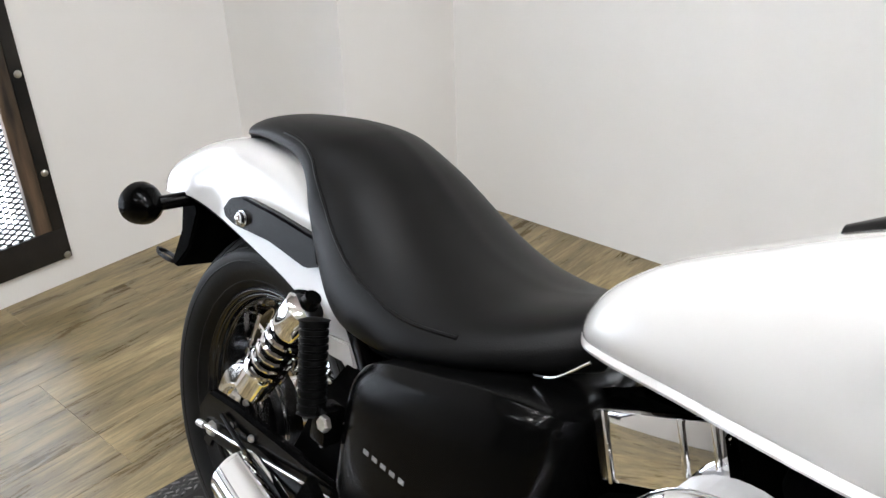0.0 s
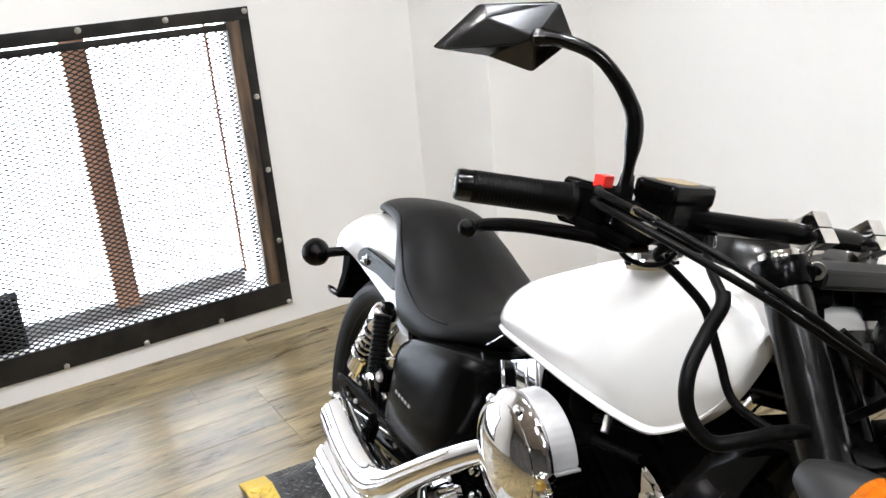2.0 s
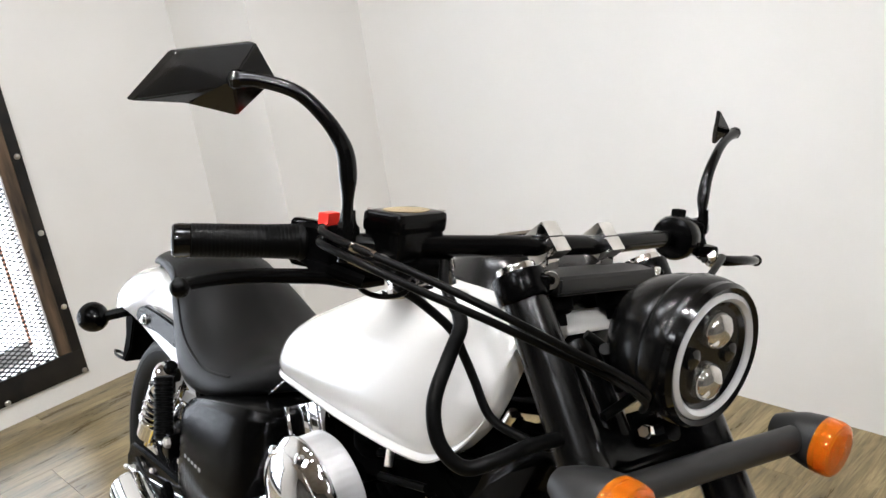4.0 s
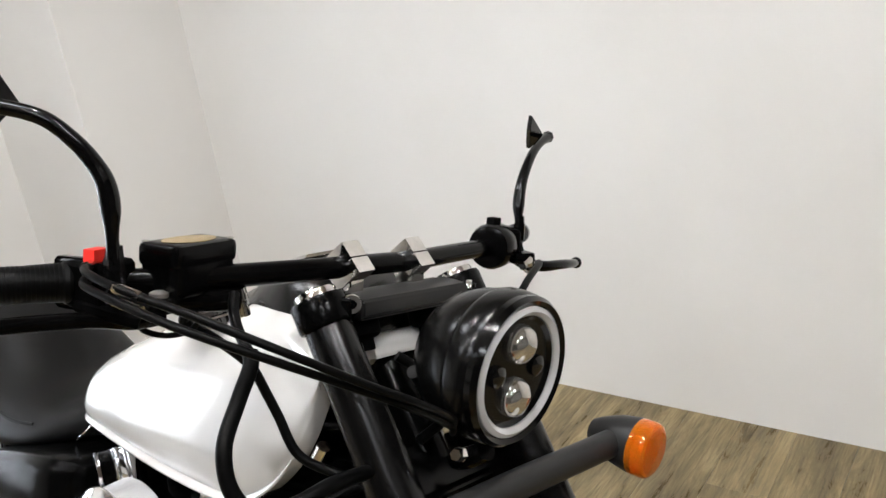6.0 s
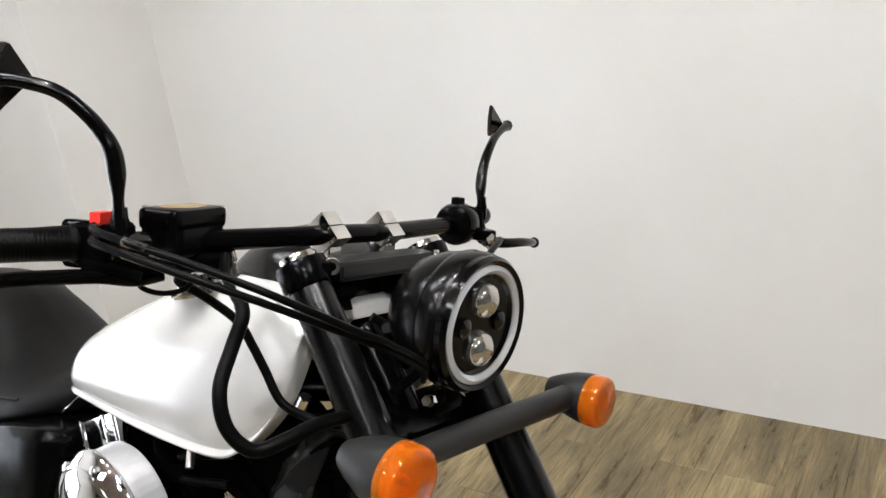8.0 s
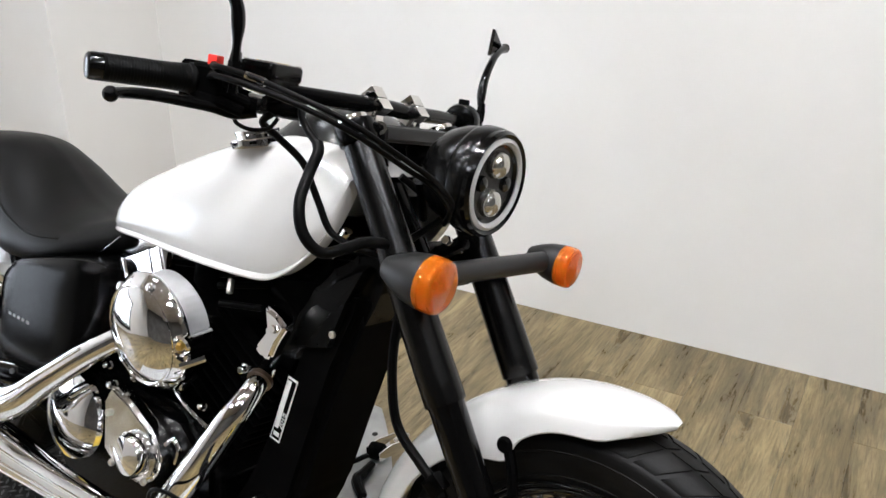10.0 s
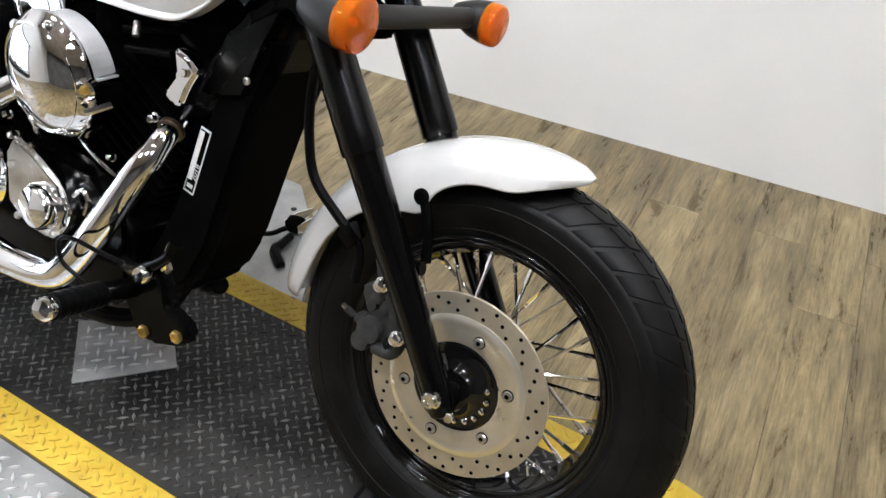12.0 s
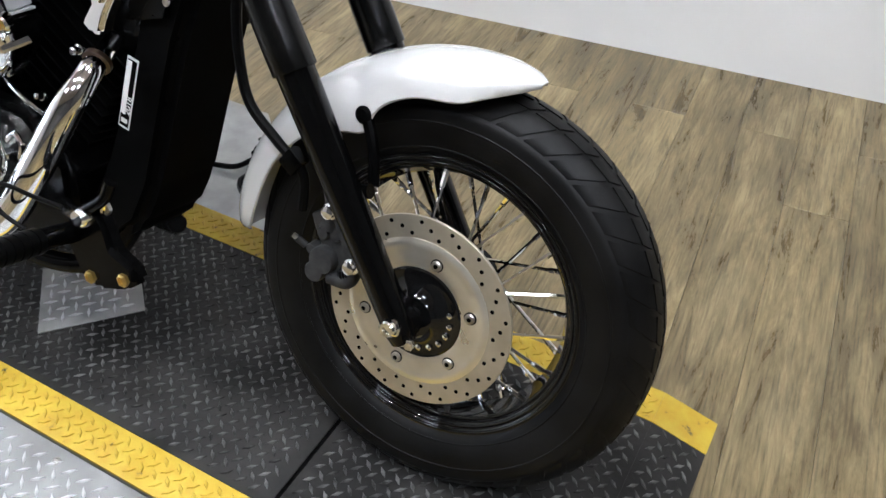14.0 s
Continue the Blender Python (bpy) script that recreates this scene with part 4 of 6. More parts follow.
# front indicators on a cross bar
part("indicator_bar", tube([(1.372, -0.19, 0.848), (1.374, -0.1, 0.847), (1.378, 0, 0.848), (1.386, 0.1, 0.850), (1.392, 0.165, 0.852)], 0.017, 16), SATIN, bike, "satin dark grey indicator bar", S)
for s in (-1, 1):
    p = V(1.392, -0.20, 0.848) if s < 0 else V(1.412, 0.177, 0.850)
    size = Matrix.Scale(1.0 if s < 0 else 0.90, 4)
    ind = part("front_indicator", revolve([(0.016, -0.065), (0.024, -0.05), (0.034, -0.025), (0.0385, 0.0), (0.0385, 0.004)], 32, axis_m(p, (1, 0, -0.06)) @ size), SATIN, bike, "dark grey bullet indicator with amber lens", S)
    im = axis_m(p, (1, 0, -0.06)) @ size
    part("reflector", revolve([(0.0365, 0.012), (0.030, 0.006), (0.012, 0.003), (0.0005, 0.003)], 32, im), CHROME_WORN, ind, "", S)
    part("bulb", revolve([(0.006, 0.003), (0.007, 0.010), (0.0055, 0.015), (0.0005, 0.017)], 16, im), AMBER, ind, "", S)
    prof = [(0.0375, 0.002), (0.0388, 0.006), (0.0388, 0.012), (0.0382, 0.0125), (0.0388, 0.013), (0.0388, 0.022), (0.0372, 0.027), (0.034, 0.0295)]
    for i in range(3):
        r0 = 0.033 - i * 0.010
        prof += [(r0, 0.0302 + i * 0.0014), (r0 - 0.0050, 0.0316 + i * 0.0014)]
    prof += [(0.0005, 0.0352), (0.0005, 0.0325), (0.020, 0.0300), (0.034, 0.0262), (0.0362, 0.020), (0.0362, 0.002)]
    part("amber_lens", revolve(prof, 40, im), AMBER_CLEAR, ind, "amber plastic lens", S, 25)

# front mudguard
def guard(c, stations, m, mat, name, label, thick=0.0025, seg=14):
    """An arched shell; stations hold angle, crown radius, edge radius and half width."""
    st = spline(stations, 5)
    rings = []
    for a, rc, re, hw in st:
        a = radians(a)
        d = Vector((math.cos(a), 0, math.sin(a)))
        outer, inner = [], []
        for k in range(seg + 1):
            t = math.pi * k / seg
            u, v = math.cos(t), math.sin(t)
            w = abs(u) ** 0.75 * (1 if u > 0 else -1)
            r = re + (rc - re) * v ** 0.62
            outer.append(c + d * r + V(0, hw * w, 0))
            inner.append(c + d * (r - thick) + V(0, (hw - thick) * w, 0))
        rings.append(outer + inner[::-1])
    return part(name, loft(rings), mat, bike, label, m, 40)


FG = Vector((1.609, 0.038, 0.333))
fg = guard(FG, [(180, 0.362, 0.352, 0.030), (176, 0.366, 0.328, 0.066), (166, 0.370, 0.317, 0.082), (150, 0.374, 0.318, 0.087), (135, 0.378, 0.312, 0.089), (124, 0.380, 0.294, 0.090), (116, 0.381, 0.284, 0.091), (110, 0.382, 0.312, 0.090), (101, 0.382, 0.327, 0.087), (90, 0.382, 0.330, 0.080), (84, 0.382, 0.345, 0.066), (79, 0.381, 0.362, 0.042), (76, 0.379, 0.374, 0.012)], S, WHITE, "front_mudguard", "glossy white front mudguard")
for s in (-1, 1):
    part("mudguard_bolt", revolve([(0.013, 0), (0.013, 0.003), (0.009, 0.007), (0.0005, 0.008)], 20, axis_m((1.482, 0.038 + s * 0.089, 0.611), (0, s, 0))), MATT, fg, "black mudguard bolt", S)
    part("mudguard_stay", tube([(1.486, 0.038 + s * 0.086, 0.608), (1.505, 0.034 + s * 0.088, 0.568), (1.518, 0.03 + s * 0.092, 0.520)], 0.0085, 10), BLACK, fg, "", S)
    part("stay_lug", rod((1.488, 0.02 + s * 0.10, 0.508), (1.524, 0.02 + s * 0.10, 0.518), 0.011), BLACK, fg, "", S)

# caliper
cal_m = Matrix.Translation((1.471, -0.054, 0.409)) @ Matrix.Rotation(radians(-28), 4, 'Y')
cal = part("brake_caliper", box((0.046, 0.044, 0.098), cal_m, 0.012, 3), CALIPER, bike, "dark grey cast brake caliper", S)
part("piston_cap", revolve([(0.0215, -0.008), (0.0215, 0.010), (0.0200, 0.0135), (0.0005, 0.0145)], 32, axis_m((1.462, -0.078, 0.388), (0, -1, 0))), CALIPER, cal, "round piston housing", S)
part("piston_cap", revolve([(0.0165, -0.008), (0.0165, 0.008), (0.0150, 0.011), (0.0005, 0.0115)], 28, axis_m((1.450, -0.078, 0.364), (0, -1, 0))), CALIPER, cal, "", S)
for x, z, r in ((1.478, 0.434, 0.012), (1.455, 0.428, 0.010), (1.438, 0.396, 0.009)):
    part("casting_boss", revolve([(r, -0.010), (r, 0.006), (r * 0.85, 0.009), (0.0005, 0.009)], 20, axis_m((x, -0.074, z), (0, -1, 0))), CALIPER, cal, "", S)
part("caliper_arm", tube([(1.460, -0.074, 0.438), (1.466, -0.074, 0.473), (1.453, -0.072, 0.503)], [0.016, 0.014, 0.012], 12), CALIPER, cal, "", S)
part("caliper_arm", tube([(1.472, -0.074, 0.362), (1.502, -0.074, 0.364), (1.514, -0.074, 0.392)], [0.014, 0.013, 0.012], 12), CALIPER, cal, "", S)
for x, z in ((1.467, 0.469), (1.512, 0.396)):
    part("caliper_bolt", revolve([(0.0125, 0), (0.0125, 0.005), (0.0095, 0.006), (0.0095, 0.014), (0.006, 0.015), (0.0005, 0.015)], 16, axis_m((x, -0.082, z), (0, -1, 0))), CHROME, cal, "chrome caliper bolt", S)
part("bleed_nipple", rod((1.425, -0.077, 0.396), (1.413, -0.085, 0.407), 0.0055), CALIPER, cal, "", S)
part("nipple_tip", rod((1.413, -0.085, 0.407), (1.409, -0.0875, 0.411), 0.0042), STEEL, cal, "", S)
part("brake_hose", tube([(1.285, -0.085, 0.80), (1.292, -0.10, 0.72), (1.302, -0.10, 0.65), (1.325, -0.10, 0.592), (1.375, -0.098, 0.55), (1.42, -0.095, 0.515), (1.425, -0.095, 0.46)], 0.0078, 10), HOSE, bike, "black brake hose", S)
part("hose_clip", box((0.03, 0.022, 0.03), Matrix.Translation((1.405, -0.097, 0.53)) @ Matrix.Rotation(radians(35), 4, 'Y'), 0.005), BLACK, bike, "black hose clip", S)

# cables and hoses about the steering head
for nm, r, pts in (
    ("throttle_cable", 0.0038, [(1.108, -0.352, 1.078), (1.150, -0.382, 1.080), (1.212, -0.385, 1.075), (1.270, -0.356, 1.060), (1.328, -0.316, 1.038), (1.366, -0.248, 1.003), (1.381, -0.201, 0.981), (1.375, -0.14, 0.950), (1.34, -0.09, 0.92)]),
    ("throttle_cable", 0.0038, [(1.110, -0.356, 1.064), (1.152, -0.384, 1.068), (1.214, -0.387, 1.064), (1.280, -0.370, 1.052), (1.329, -0.320, 1.029), (1.360, -0.240, 0.993), (1.378, -0.198, 0.973), (1.37, -0.135, 0.94), (1.335, -0.085, 0.91)]),
    ("brake_hose", 0.0054, [(1.145, -0.268, 1.030), (1.128, -0.268, 1.014), (1.136, -0.240, 0.995), (1.158, -0.210, 0.966), (1.170, -0.196, 0.935), (1.180, -0.187, 0.910), (1.203, -0.178, 0.872), (1.235, -0.155, 0.855), (1.270, -0.13, 0.848)]),
    ("wiring_sheath", 0.0055, [(1.165, -0.235, 1.045), (1.178, -0.245, 1.030), (1.200, -0.255, 1.016), (1.226, -0.261, 1.000)]),
    ("wiring_sheath", 0.0078, [(1.224, -0.260, 1.003), (1.231, -0.264, 0.990), (1.233, -0.278, 0.962), (1.246, -0.303, 0.925), (1.260, -0.304, 0.888), (1.279, -0.286, 0.866), (1.292, -0.256, 0.872), (1.296, -0.215, 0.880), (1.285, -0.150, 0.872)]),
    ("switch_wire", 0.0030, [(1.128, -0.315, 1.035), (1.118, -0.310, 1.012), (1.128, -0.290, 1.003), (1.142, -0.270, 1.008), (1.150, -0.262, 1.024)]),
    ("clutch_cable", 0.0050, [(1.160, 0.312, 1.024), (1.185, 0.285, 1.030), (1.215, 0.215, 1.020), (1.245, 0.130, 0.990), (1.262, 0.055, 0.955), (1.262, 0.0, 0.92)]),
    ("wiring_sheath", 0.006, [(1.22, -0.05, 0.96), (1.25, -0.01, 0.93), (1.27, 0.03, 0.90)]),
    ("wiring_sheath", 0.006, [(1.23, 0.06, 0.95), (1.27, 0.02, 0.91), (1.26, -0.05, 0.87)]),
    ("wiring_sheath", 0.007, [(1.285, -0.095, 0.965), (1.27, -0.06, 0.94), (1.255, -0.02, 0.90)])):
    part(nm, tube(pts, r, 14, 10), HOSE, bike, "", S, 60)
for z0 in (0, -0.0115):
    part("cable_adjuster", rod((1.206, -0.3855, 1.0755 + z0), (1.232, -0.377, 1.0705 + z0), 0.0050, seg=8), POLISHED, bike, "bright cable adjuster", S)
    part("cable_ferrule", rod((1.112, -0.355, 1.0785 + z0), (1.136, -0.374, 1.080 + z0), 0.0058, seg=8), POLISHED, bike, "", S)
for sd in (-1, 1):
    mnt = part("riser_mount", revolve([(0.020, 0), (0.022, 0.004), (0.022, 0.022), (0.018, 0.026), (0.012, 0.028), (0.012, 0.040), (0.0005, 0.042)], 20, axis_m((1.196, -0.036 + sd * 0.055, 1.008), (0.35, 0, -0.93))), MATT, bike, "black rubber riser mount", S)
    part("mount_nut", revolve([(0.011, 0.040), (0.011, 0.050), (0.006, 0.056), (0.0005, 0.056)], 6, axis_m((1.196, -0.036 + sd * 0.055, 1.008), (0.35, 0, -0.93))), STEEL, mnt, "", S)

# ---- tank ----
def body(stations, shape, n=5, m=12):
    """A symmetric body along x; stations are x, half width, low z, high z; shape is the half section in unit width and height."""
    st = spline(stations, n)
    prof = spline(shape, 4)
    rings = []
    for x, w, zl, zh in st:
        half = [(x, -w * u, zl + (zh - zl) * v) for u, v in prof]
        rings.append(half + [(a, -b, c) for a, b, c in half[-2:0:-1]])
    return loft(rings)


TANK = [(0.596, 0.030, 0.752, 0.766), (0.602, 0.070, 0.749, 0.776), (0.616, 0.108, 0.748, 0.790), (0.640, 0.138, 0.750, 0.816), (0.67, 0.153, 0.753, 0.842), (0.70, 0.160, 0.755, 0.862), (0.75, 0.166, 0.757, 0.888), (0.83, 0.171, 0.757, 0.927), (0.90, 0.173, 0.757, 0.957), (0.96, 0.173, 0.758, 0.978), (1.03, 0.172, 0.761, 0.996), (1.08, 0.171, 0.769, 1.001), (1.12, 0.170, 0.792, 0.998), (1.15, 0.169, 0.818, 0.992), (1.175, 0.167, 0.848, 0.984), (1.19, 0.164, 0.876, 0.976), (1.201, 0.158, 0.912, 0.968), (1.207, 0.154, 0.938, 0.961)]
SIDE = [(0.947, 0.03), (0.976, 0.09), (0.997, 0.21), (0.996, 0.36), (0.972, 0.55), (0.918, 0.73), (0.822, 0.875), (0.68, 0.96), (0.42, 0.996), (0, 1.0)]


def tank_shell(stations, thick=0.004):
    """The tank's skin, open below and ahead: a section from seam to seam over the crown."""
    prof = [tuple(q) for q in spline(SIDE, 4)]
    rings = []
    for x, w, zl, zh in spline(stations, 6):
        half = [(x, -w * u, zl + (zh - zl) * v) for u, v in prof]
        outer = half + [(a, -b, c) for a, b, c in half[-2::-1]]
        k = max(0.2, 1 - thick / w)
        inner = [(a, b * k, max(c - thick, zl + 0.001)) for a, b, c in outer]
        rings.append(outer + inner[::-1])
    return loft(rings)


tank = part("fuel_tank", tank_shell(TANK), WHITE, bike, "glossy pearl white teardrop fuel tank", sharp=75)
for s in (-1, 1):
    rings = []
    for x, w, zl, zh in spline(TANK[1:], 4):
        y = s * w * 0.97
        rings.append([(x, y - s * 0.020, zl + 0.012), (x, y - s * 0.004, zl + 0.009), (x, y + s * 0.0015, zl + 0.005), (x, y + s * 0.0035, zl + 0.001), (x, y + s * 0.002, zl - 0.002), (x, y - s * 0.020, zl - 0.002)])
    part("tank_seam", loft(rings), WHITE, tank, "white tank seam flange", sharp=45)
cap_p = V(0.988, -0.130, 0.966)
cap_n = V(-0.22, -0.16, 1)
cap = part("fuel_cap", revolve([(0.043, 0), (0.044, 0.004), (0.044, 0.012), (0.042, 0.014), (0.034, 0.0145), (0.034, 0.020), (0.036, 0.021), (0.036, 0.026), (0.031, 0.028), (0.0005, 0.029)], 40, axis_m(cap_p, cap_n)), CHROME, tank, "chrome fuel cap")
for k in range(8):
    a = k * math.pi / 4
    part("cap_notch", box((0.012, 0.004, 0.005), axis_m(cap_p, cap_n) @ Matrix.Rotation(a, 4, 'Z') @ Matrix.Translation((0, 0.0425, 0.008)), 0.001), MATT, cap)
part("dash_panel", body([(0.800, 0.014, 0.89, 0.921), (0.86, 0.040, 0.90, 0.955), (0.93, 0.072, 0.92, 0.988), (0.965, 0.084, 0.93, 1.003), (1.01, 0.100, 0.94, 1.031), (1.06, 0.112, 0.94, 1.047), (1.10, 0.114, 0.93, 1.046), (1.135, 0.108, 0.92, 1.034), (1.165, 0.090, 0.92, 1.012), (1.185, 0.06, 0.92, 0.985)], [(0, 0), (0.95, 0.02), (1, 0.25), (0.94, 0.55), (0.76, 0.85), (0.45, 0.98), (0, 1)]), FORK, tank, "satin black dash console")
spd = part("speedometer", revolve([(0.050, -0.004), (0.052, 0.002), (0.048, 0.006), (0.044, 0.003), (0.0005, 0.002)], 40, axis_m((1.045, 0, 1.044), (-0.30, 0, 1))), CHROME, tank, "round speedometer with chrome bezel")
part("dial_face", revolve([(0.044, 0.0035), (0.0005, 0.004)], 40, axis_m((1.045, 0, 1.044), (-0.30, 0, 1))), GLOSS, spd)

# ---- seat ----
SEAT = [(-0.185, 0.012, 0.755, 0.765), (-0.165, 0.040, 0.764, 0.785), (-0.12, 0.070, 0.777, 0.808), (-0.06, 0.088, 0.788, 0.828), (0.02, 0.102, 0.792, 0.842), (0.08, 0.112, 0.785, 0.848), (0.12, 0.122, 0.762, 0.849), (0.15, 0.132, 0.720, 0.847), (0.19, 0.142, 0.670, 0.838), (0.235, 0.155, 0.634, 0.821), (0.28, 0.164, 0.616, 0.797), (0.33, 0.170, 0.617, 0.769), (0.38, 0.174, 0.624, 0.748), (0.43, 0.174, 0.637, 0.737), (0.49, 0.166, 0.655, 0.736), (0.55, 0.146, 0.676, 0.752), (0.61, 0.115, 0.695, 0.778), (0.66, 0.07, 0.715, 0.796)]
seat = part("seat", body(SEAT, [(0, 0), (0.6, 0.0), (0.9, 0.03), (0.985, 0.12), (1.0, 0.26), (0.965, 0.44), (0.86, 0.64), (0.65, 0.83), (0.35, 0.955), (0, 1.0)], 6), LEATHER, bike, "smooth black vinyl seat with a stitched side seam", sharp=60)


def on_seat(stations, u, v, s):
    return [(x, s * (w * u + 0.0008), zl + (zh - zl) * v) for x, w, zl, zh in stations]


for s in (-1, 1):
    part("seam", tube(on_seat(SEAT[4:15], 0.935, 0.50, s), 0.0028, 6, 6), LEATHER, seat, "stitched seam")

# ---- rear mudguard ----
RG = [(-0.425, 0.030, 0.607, 0.622), (-0.415, 0.055, 0.603, 0.634), (-0.385, 0.075, 0.606, 0.660), (-0.33, 0.090, 0.618, 0.698), (-0.24, 0.100, 0.638, 0.742), (-0.14, 0.105, 0.638, 0.772), (-0.02, 0.109, 0.624, 0.792), (0.10, 0.109, 0.602, 0.79), (0.20, 0.109, 0.565, 0.76), (0.28, 0.109, 0.52, 0.71)]


def shell(stations, thick=0.003, seg=16):
    rings = []
    for x, w, ze, zt in spline(stations, 5):
        outer, inner = [], []
        for k in range(seg + 1):
            t = math.pi * k / seg
            u, v = math.cos(t), math.sin(t)
            y = abs(u) ** 0.55 * (1 if u > 0 else -1)
            z = v ** 0.62
            outer.append((x, w * y, ze + (zt - ze) * z))
            inner.append((x, (w - thick) * y, ze + (zt - thick - ze) * z))
        rings.append(outer + inner[::-1])
    return loft(rings)


part("rear_mudguard", shell(RG), WHITE, bike, "glossy white rear mudguard", sharp=50)
for s in (-1, 1):
    st = part("mudguard_strut", prism([(-0.085, 0.668), (-0.07, 0.688), (-0.03, 0.703), (0.06, 0.705), (0.17, 0.702), (0.185, 0.665), (0.15, 0.650), (0.05, 0.657), (-0.05, 0.650), (-0.075, 0.654)], s * 0.112, s * 0.128, 0.004), BLACK, bike, "satin black mudguard strut")
    part("strut_bolt", revolve([(0.013, 0), (0.013, 0.003), (0.010, 0.004), (0.010, 0.010), (0.007, 0.011), (0.006, 0.007), (0.0005, 0.007)], 20, axis_m((-0.018, s * 0.128, 0.671), (0, s, 0))), CHROME, st, "chrome bolt")
    p = V(-0.30, s * 0.158, 0.608)
    ri = part("rear_indicator", revolve([(0.010, -0.040), (0.022, -0.030), (0.034, -0.012), (0.0385, 0.006), (0.0385, 0.014), (0.037, 0.016), (0.028, 0.028), (0.0005, 0.034)], 32, axis_m(p, (-1, 0, -0.05))), BLACK, bike, "black ball-shaped rear indicator")
    part("indicator_stem", tube([(-0.29, s * 0.15, 0.609), (-0.27, s * 0.11, 0.622), (-0.262, s * 0.065, 0.63)], 0.0135, 14), BLACK, ri, "")
tail = part("plate_bracket", prism([(-0.285, 0.635), (-0.262, 0.60), (-0.285, 0.52), (-0.330, 0.468), (-0.345, 0.478), (-0.318, 0.55), (-0.325, 0.62)], -0.072, 0.072, 0.004), MATT, bike, "black plastic licence plate bracket")
part("bracket_loop", ring_body([(0.016, -0.004), (0.021, -0.004), (0.021, 0.004), (0.016, 0.004)], 20, Matrix.Translation((-0.378, -0.066, 0.476)) @ Matrix.Diagonal((1.9, 0.5, 1, 1))), BLACK, tail, "")
part("inner_mudguard", shell([(x, w - 0.012, ze - 0.012, zt - 0.02) for x, w, ze, zt in RG[3:]]), MATT, bike, "matt black inner mudguard", sharp=50)

# ---- rear suspension ----
for s in (-1, 1):
    a, b = V(0.226, s * 0.160, 0.642), V(0.102, s * 0.160, 0.440)
    d = (b - a).normalized()
    L = (b - a).length
    sh = part("shock_absorber", revolve([(0.012, 0.002), (0.020, 0.05), (0.020, L - 0.06), (0.012, L - 0.002)], 24, axis_m(a, d)), BLACK, bike, "rear shock absorber with chrome spring and covers")
    part("upper_cover", revolve([(0.012, 0.016), (0.024, 0.018), (0.0305, 0.024), (0.0315, 0.030), (0.0325, 0.068), (0.031, 0.072), (0.020, 0.073)], 28, axis_m(a, d)), CHROME, sh, "chrome upper cover")
    part("lower_cup", revolve([(0.020, L - 0.067), (0.031, L - 0.066), (0.0325, L - 0.062), (0.0325, L - 0.058), (0.029, L - 0.055), (0.028, L - 0.010), (0.018, L)], 28, axis_m(a, d)), CHROME, sh, "chrome lower cup")
    coil = []
    mm = axis_m(a, d)
    for k in range(5 * 14 + 1):
        t = k / 14 * 2 * math.pi
        coil.append(mm @ V(0.0275 * math.cos(t), 0.0275 * math.sin(t), 0.074 + (L - 0.142) * k / 70))
    part("coil_spring", tube(coil, 0.0048, 8, 1, smooth=False), CHROME, sh, "chrome coil spring")
    prof = [(0.010, 0), (0.021, 0.003)]
    for k in range(12):
        z = 0.006 + k * 0.0095
        prof += [(0.019, z), (0.019, z + 0.006), (0.017, z + 0.0065), (0.017, z + 0.009)]
    prof += [(0.02, 0.122), (0.012, 0.126)]
    peg = part("passenger_peg", revolve(prof, 20, axis_m((0.285, s * 0.200, 0.642), (0.26, s * 0.08, -0.9))), HOSE, bike, "folded ribbed passenger peg", sharp=30)
    part("peg_bolt", bolt_head((0.355, s * 0.214, 0.531), (0, s, 0), 0.011, 0.009), STEEL, peg)
    part("peg_mount", box((0.03, 0.03, 0.05), Matrix.Translation((0.34, s * 0.20, 0.52)), 0.006), BLACK, peg)
    part("swingarm", tube([(0.0, s * 0.125, 0.318), (0.2, s * 0.135, 0.335), (0.45, s * 0.13, 0.37)], [0.024, 0.027, 0.03], 14), BLACK, bike, "black swingarm")
    part("frame_rail", tube([(0.25, s * 0.105, 0.61), (0.30, s * 0.12, 0.585), (0.42, s * 0.15, 0.50), (0.50, s * 0.15, 0.40), (0.58, s * 0.13, 0.26)], 0.016, 12), BLACK, bike, "")
part("rear_axle", rod((0, -0.15, 0.318), (0, 0.15, 0.318), 0.011), CHROME, bike)
part("axle_nut", revolve([(0.013, 0), (0.013, 0.008), (0.010, 0.014), (0.0005, 0.015)], 6, axis_m((0, -0.15, 0.318), (0, -1, 0))), STEEL, bike)
part("brake_drum", revolve([(0.094, 0), (0.098, 0.006), (0.095, 0.02), (0.06, 0.03), (0.03, 0.032), (0.0005, 0.034)], 40, axis_m((0, -0.075, 0.318), (0, -1, 0))), CHROME_WORN, bike, "polished rear drum brake plate")

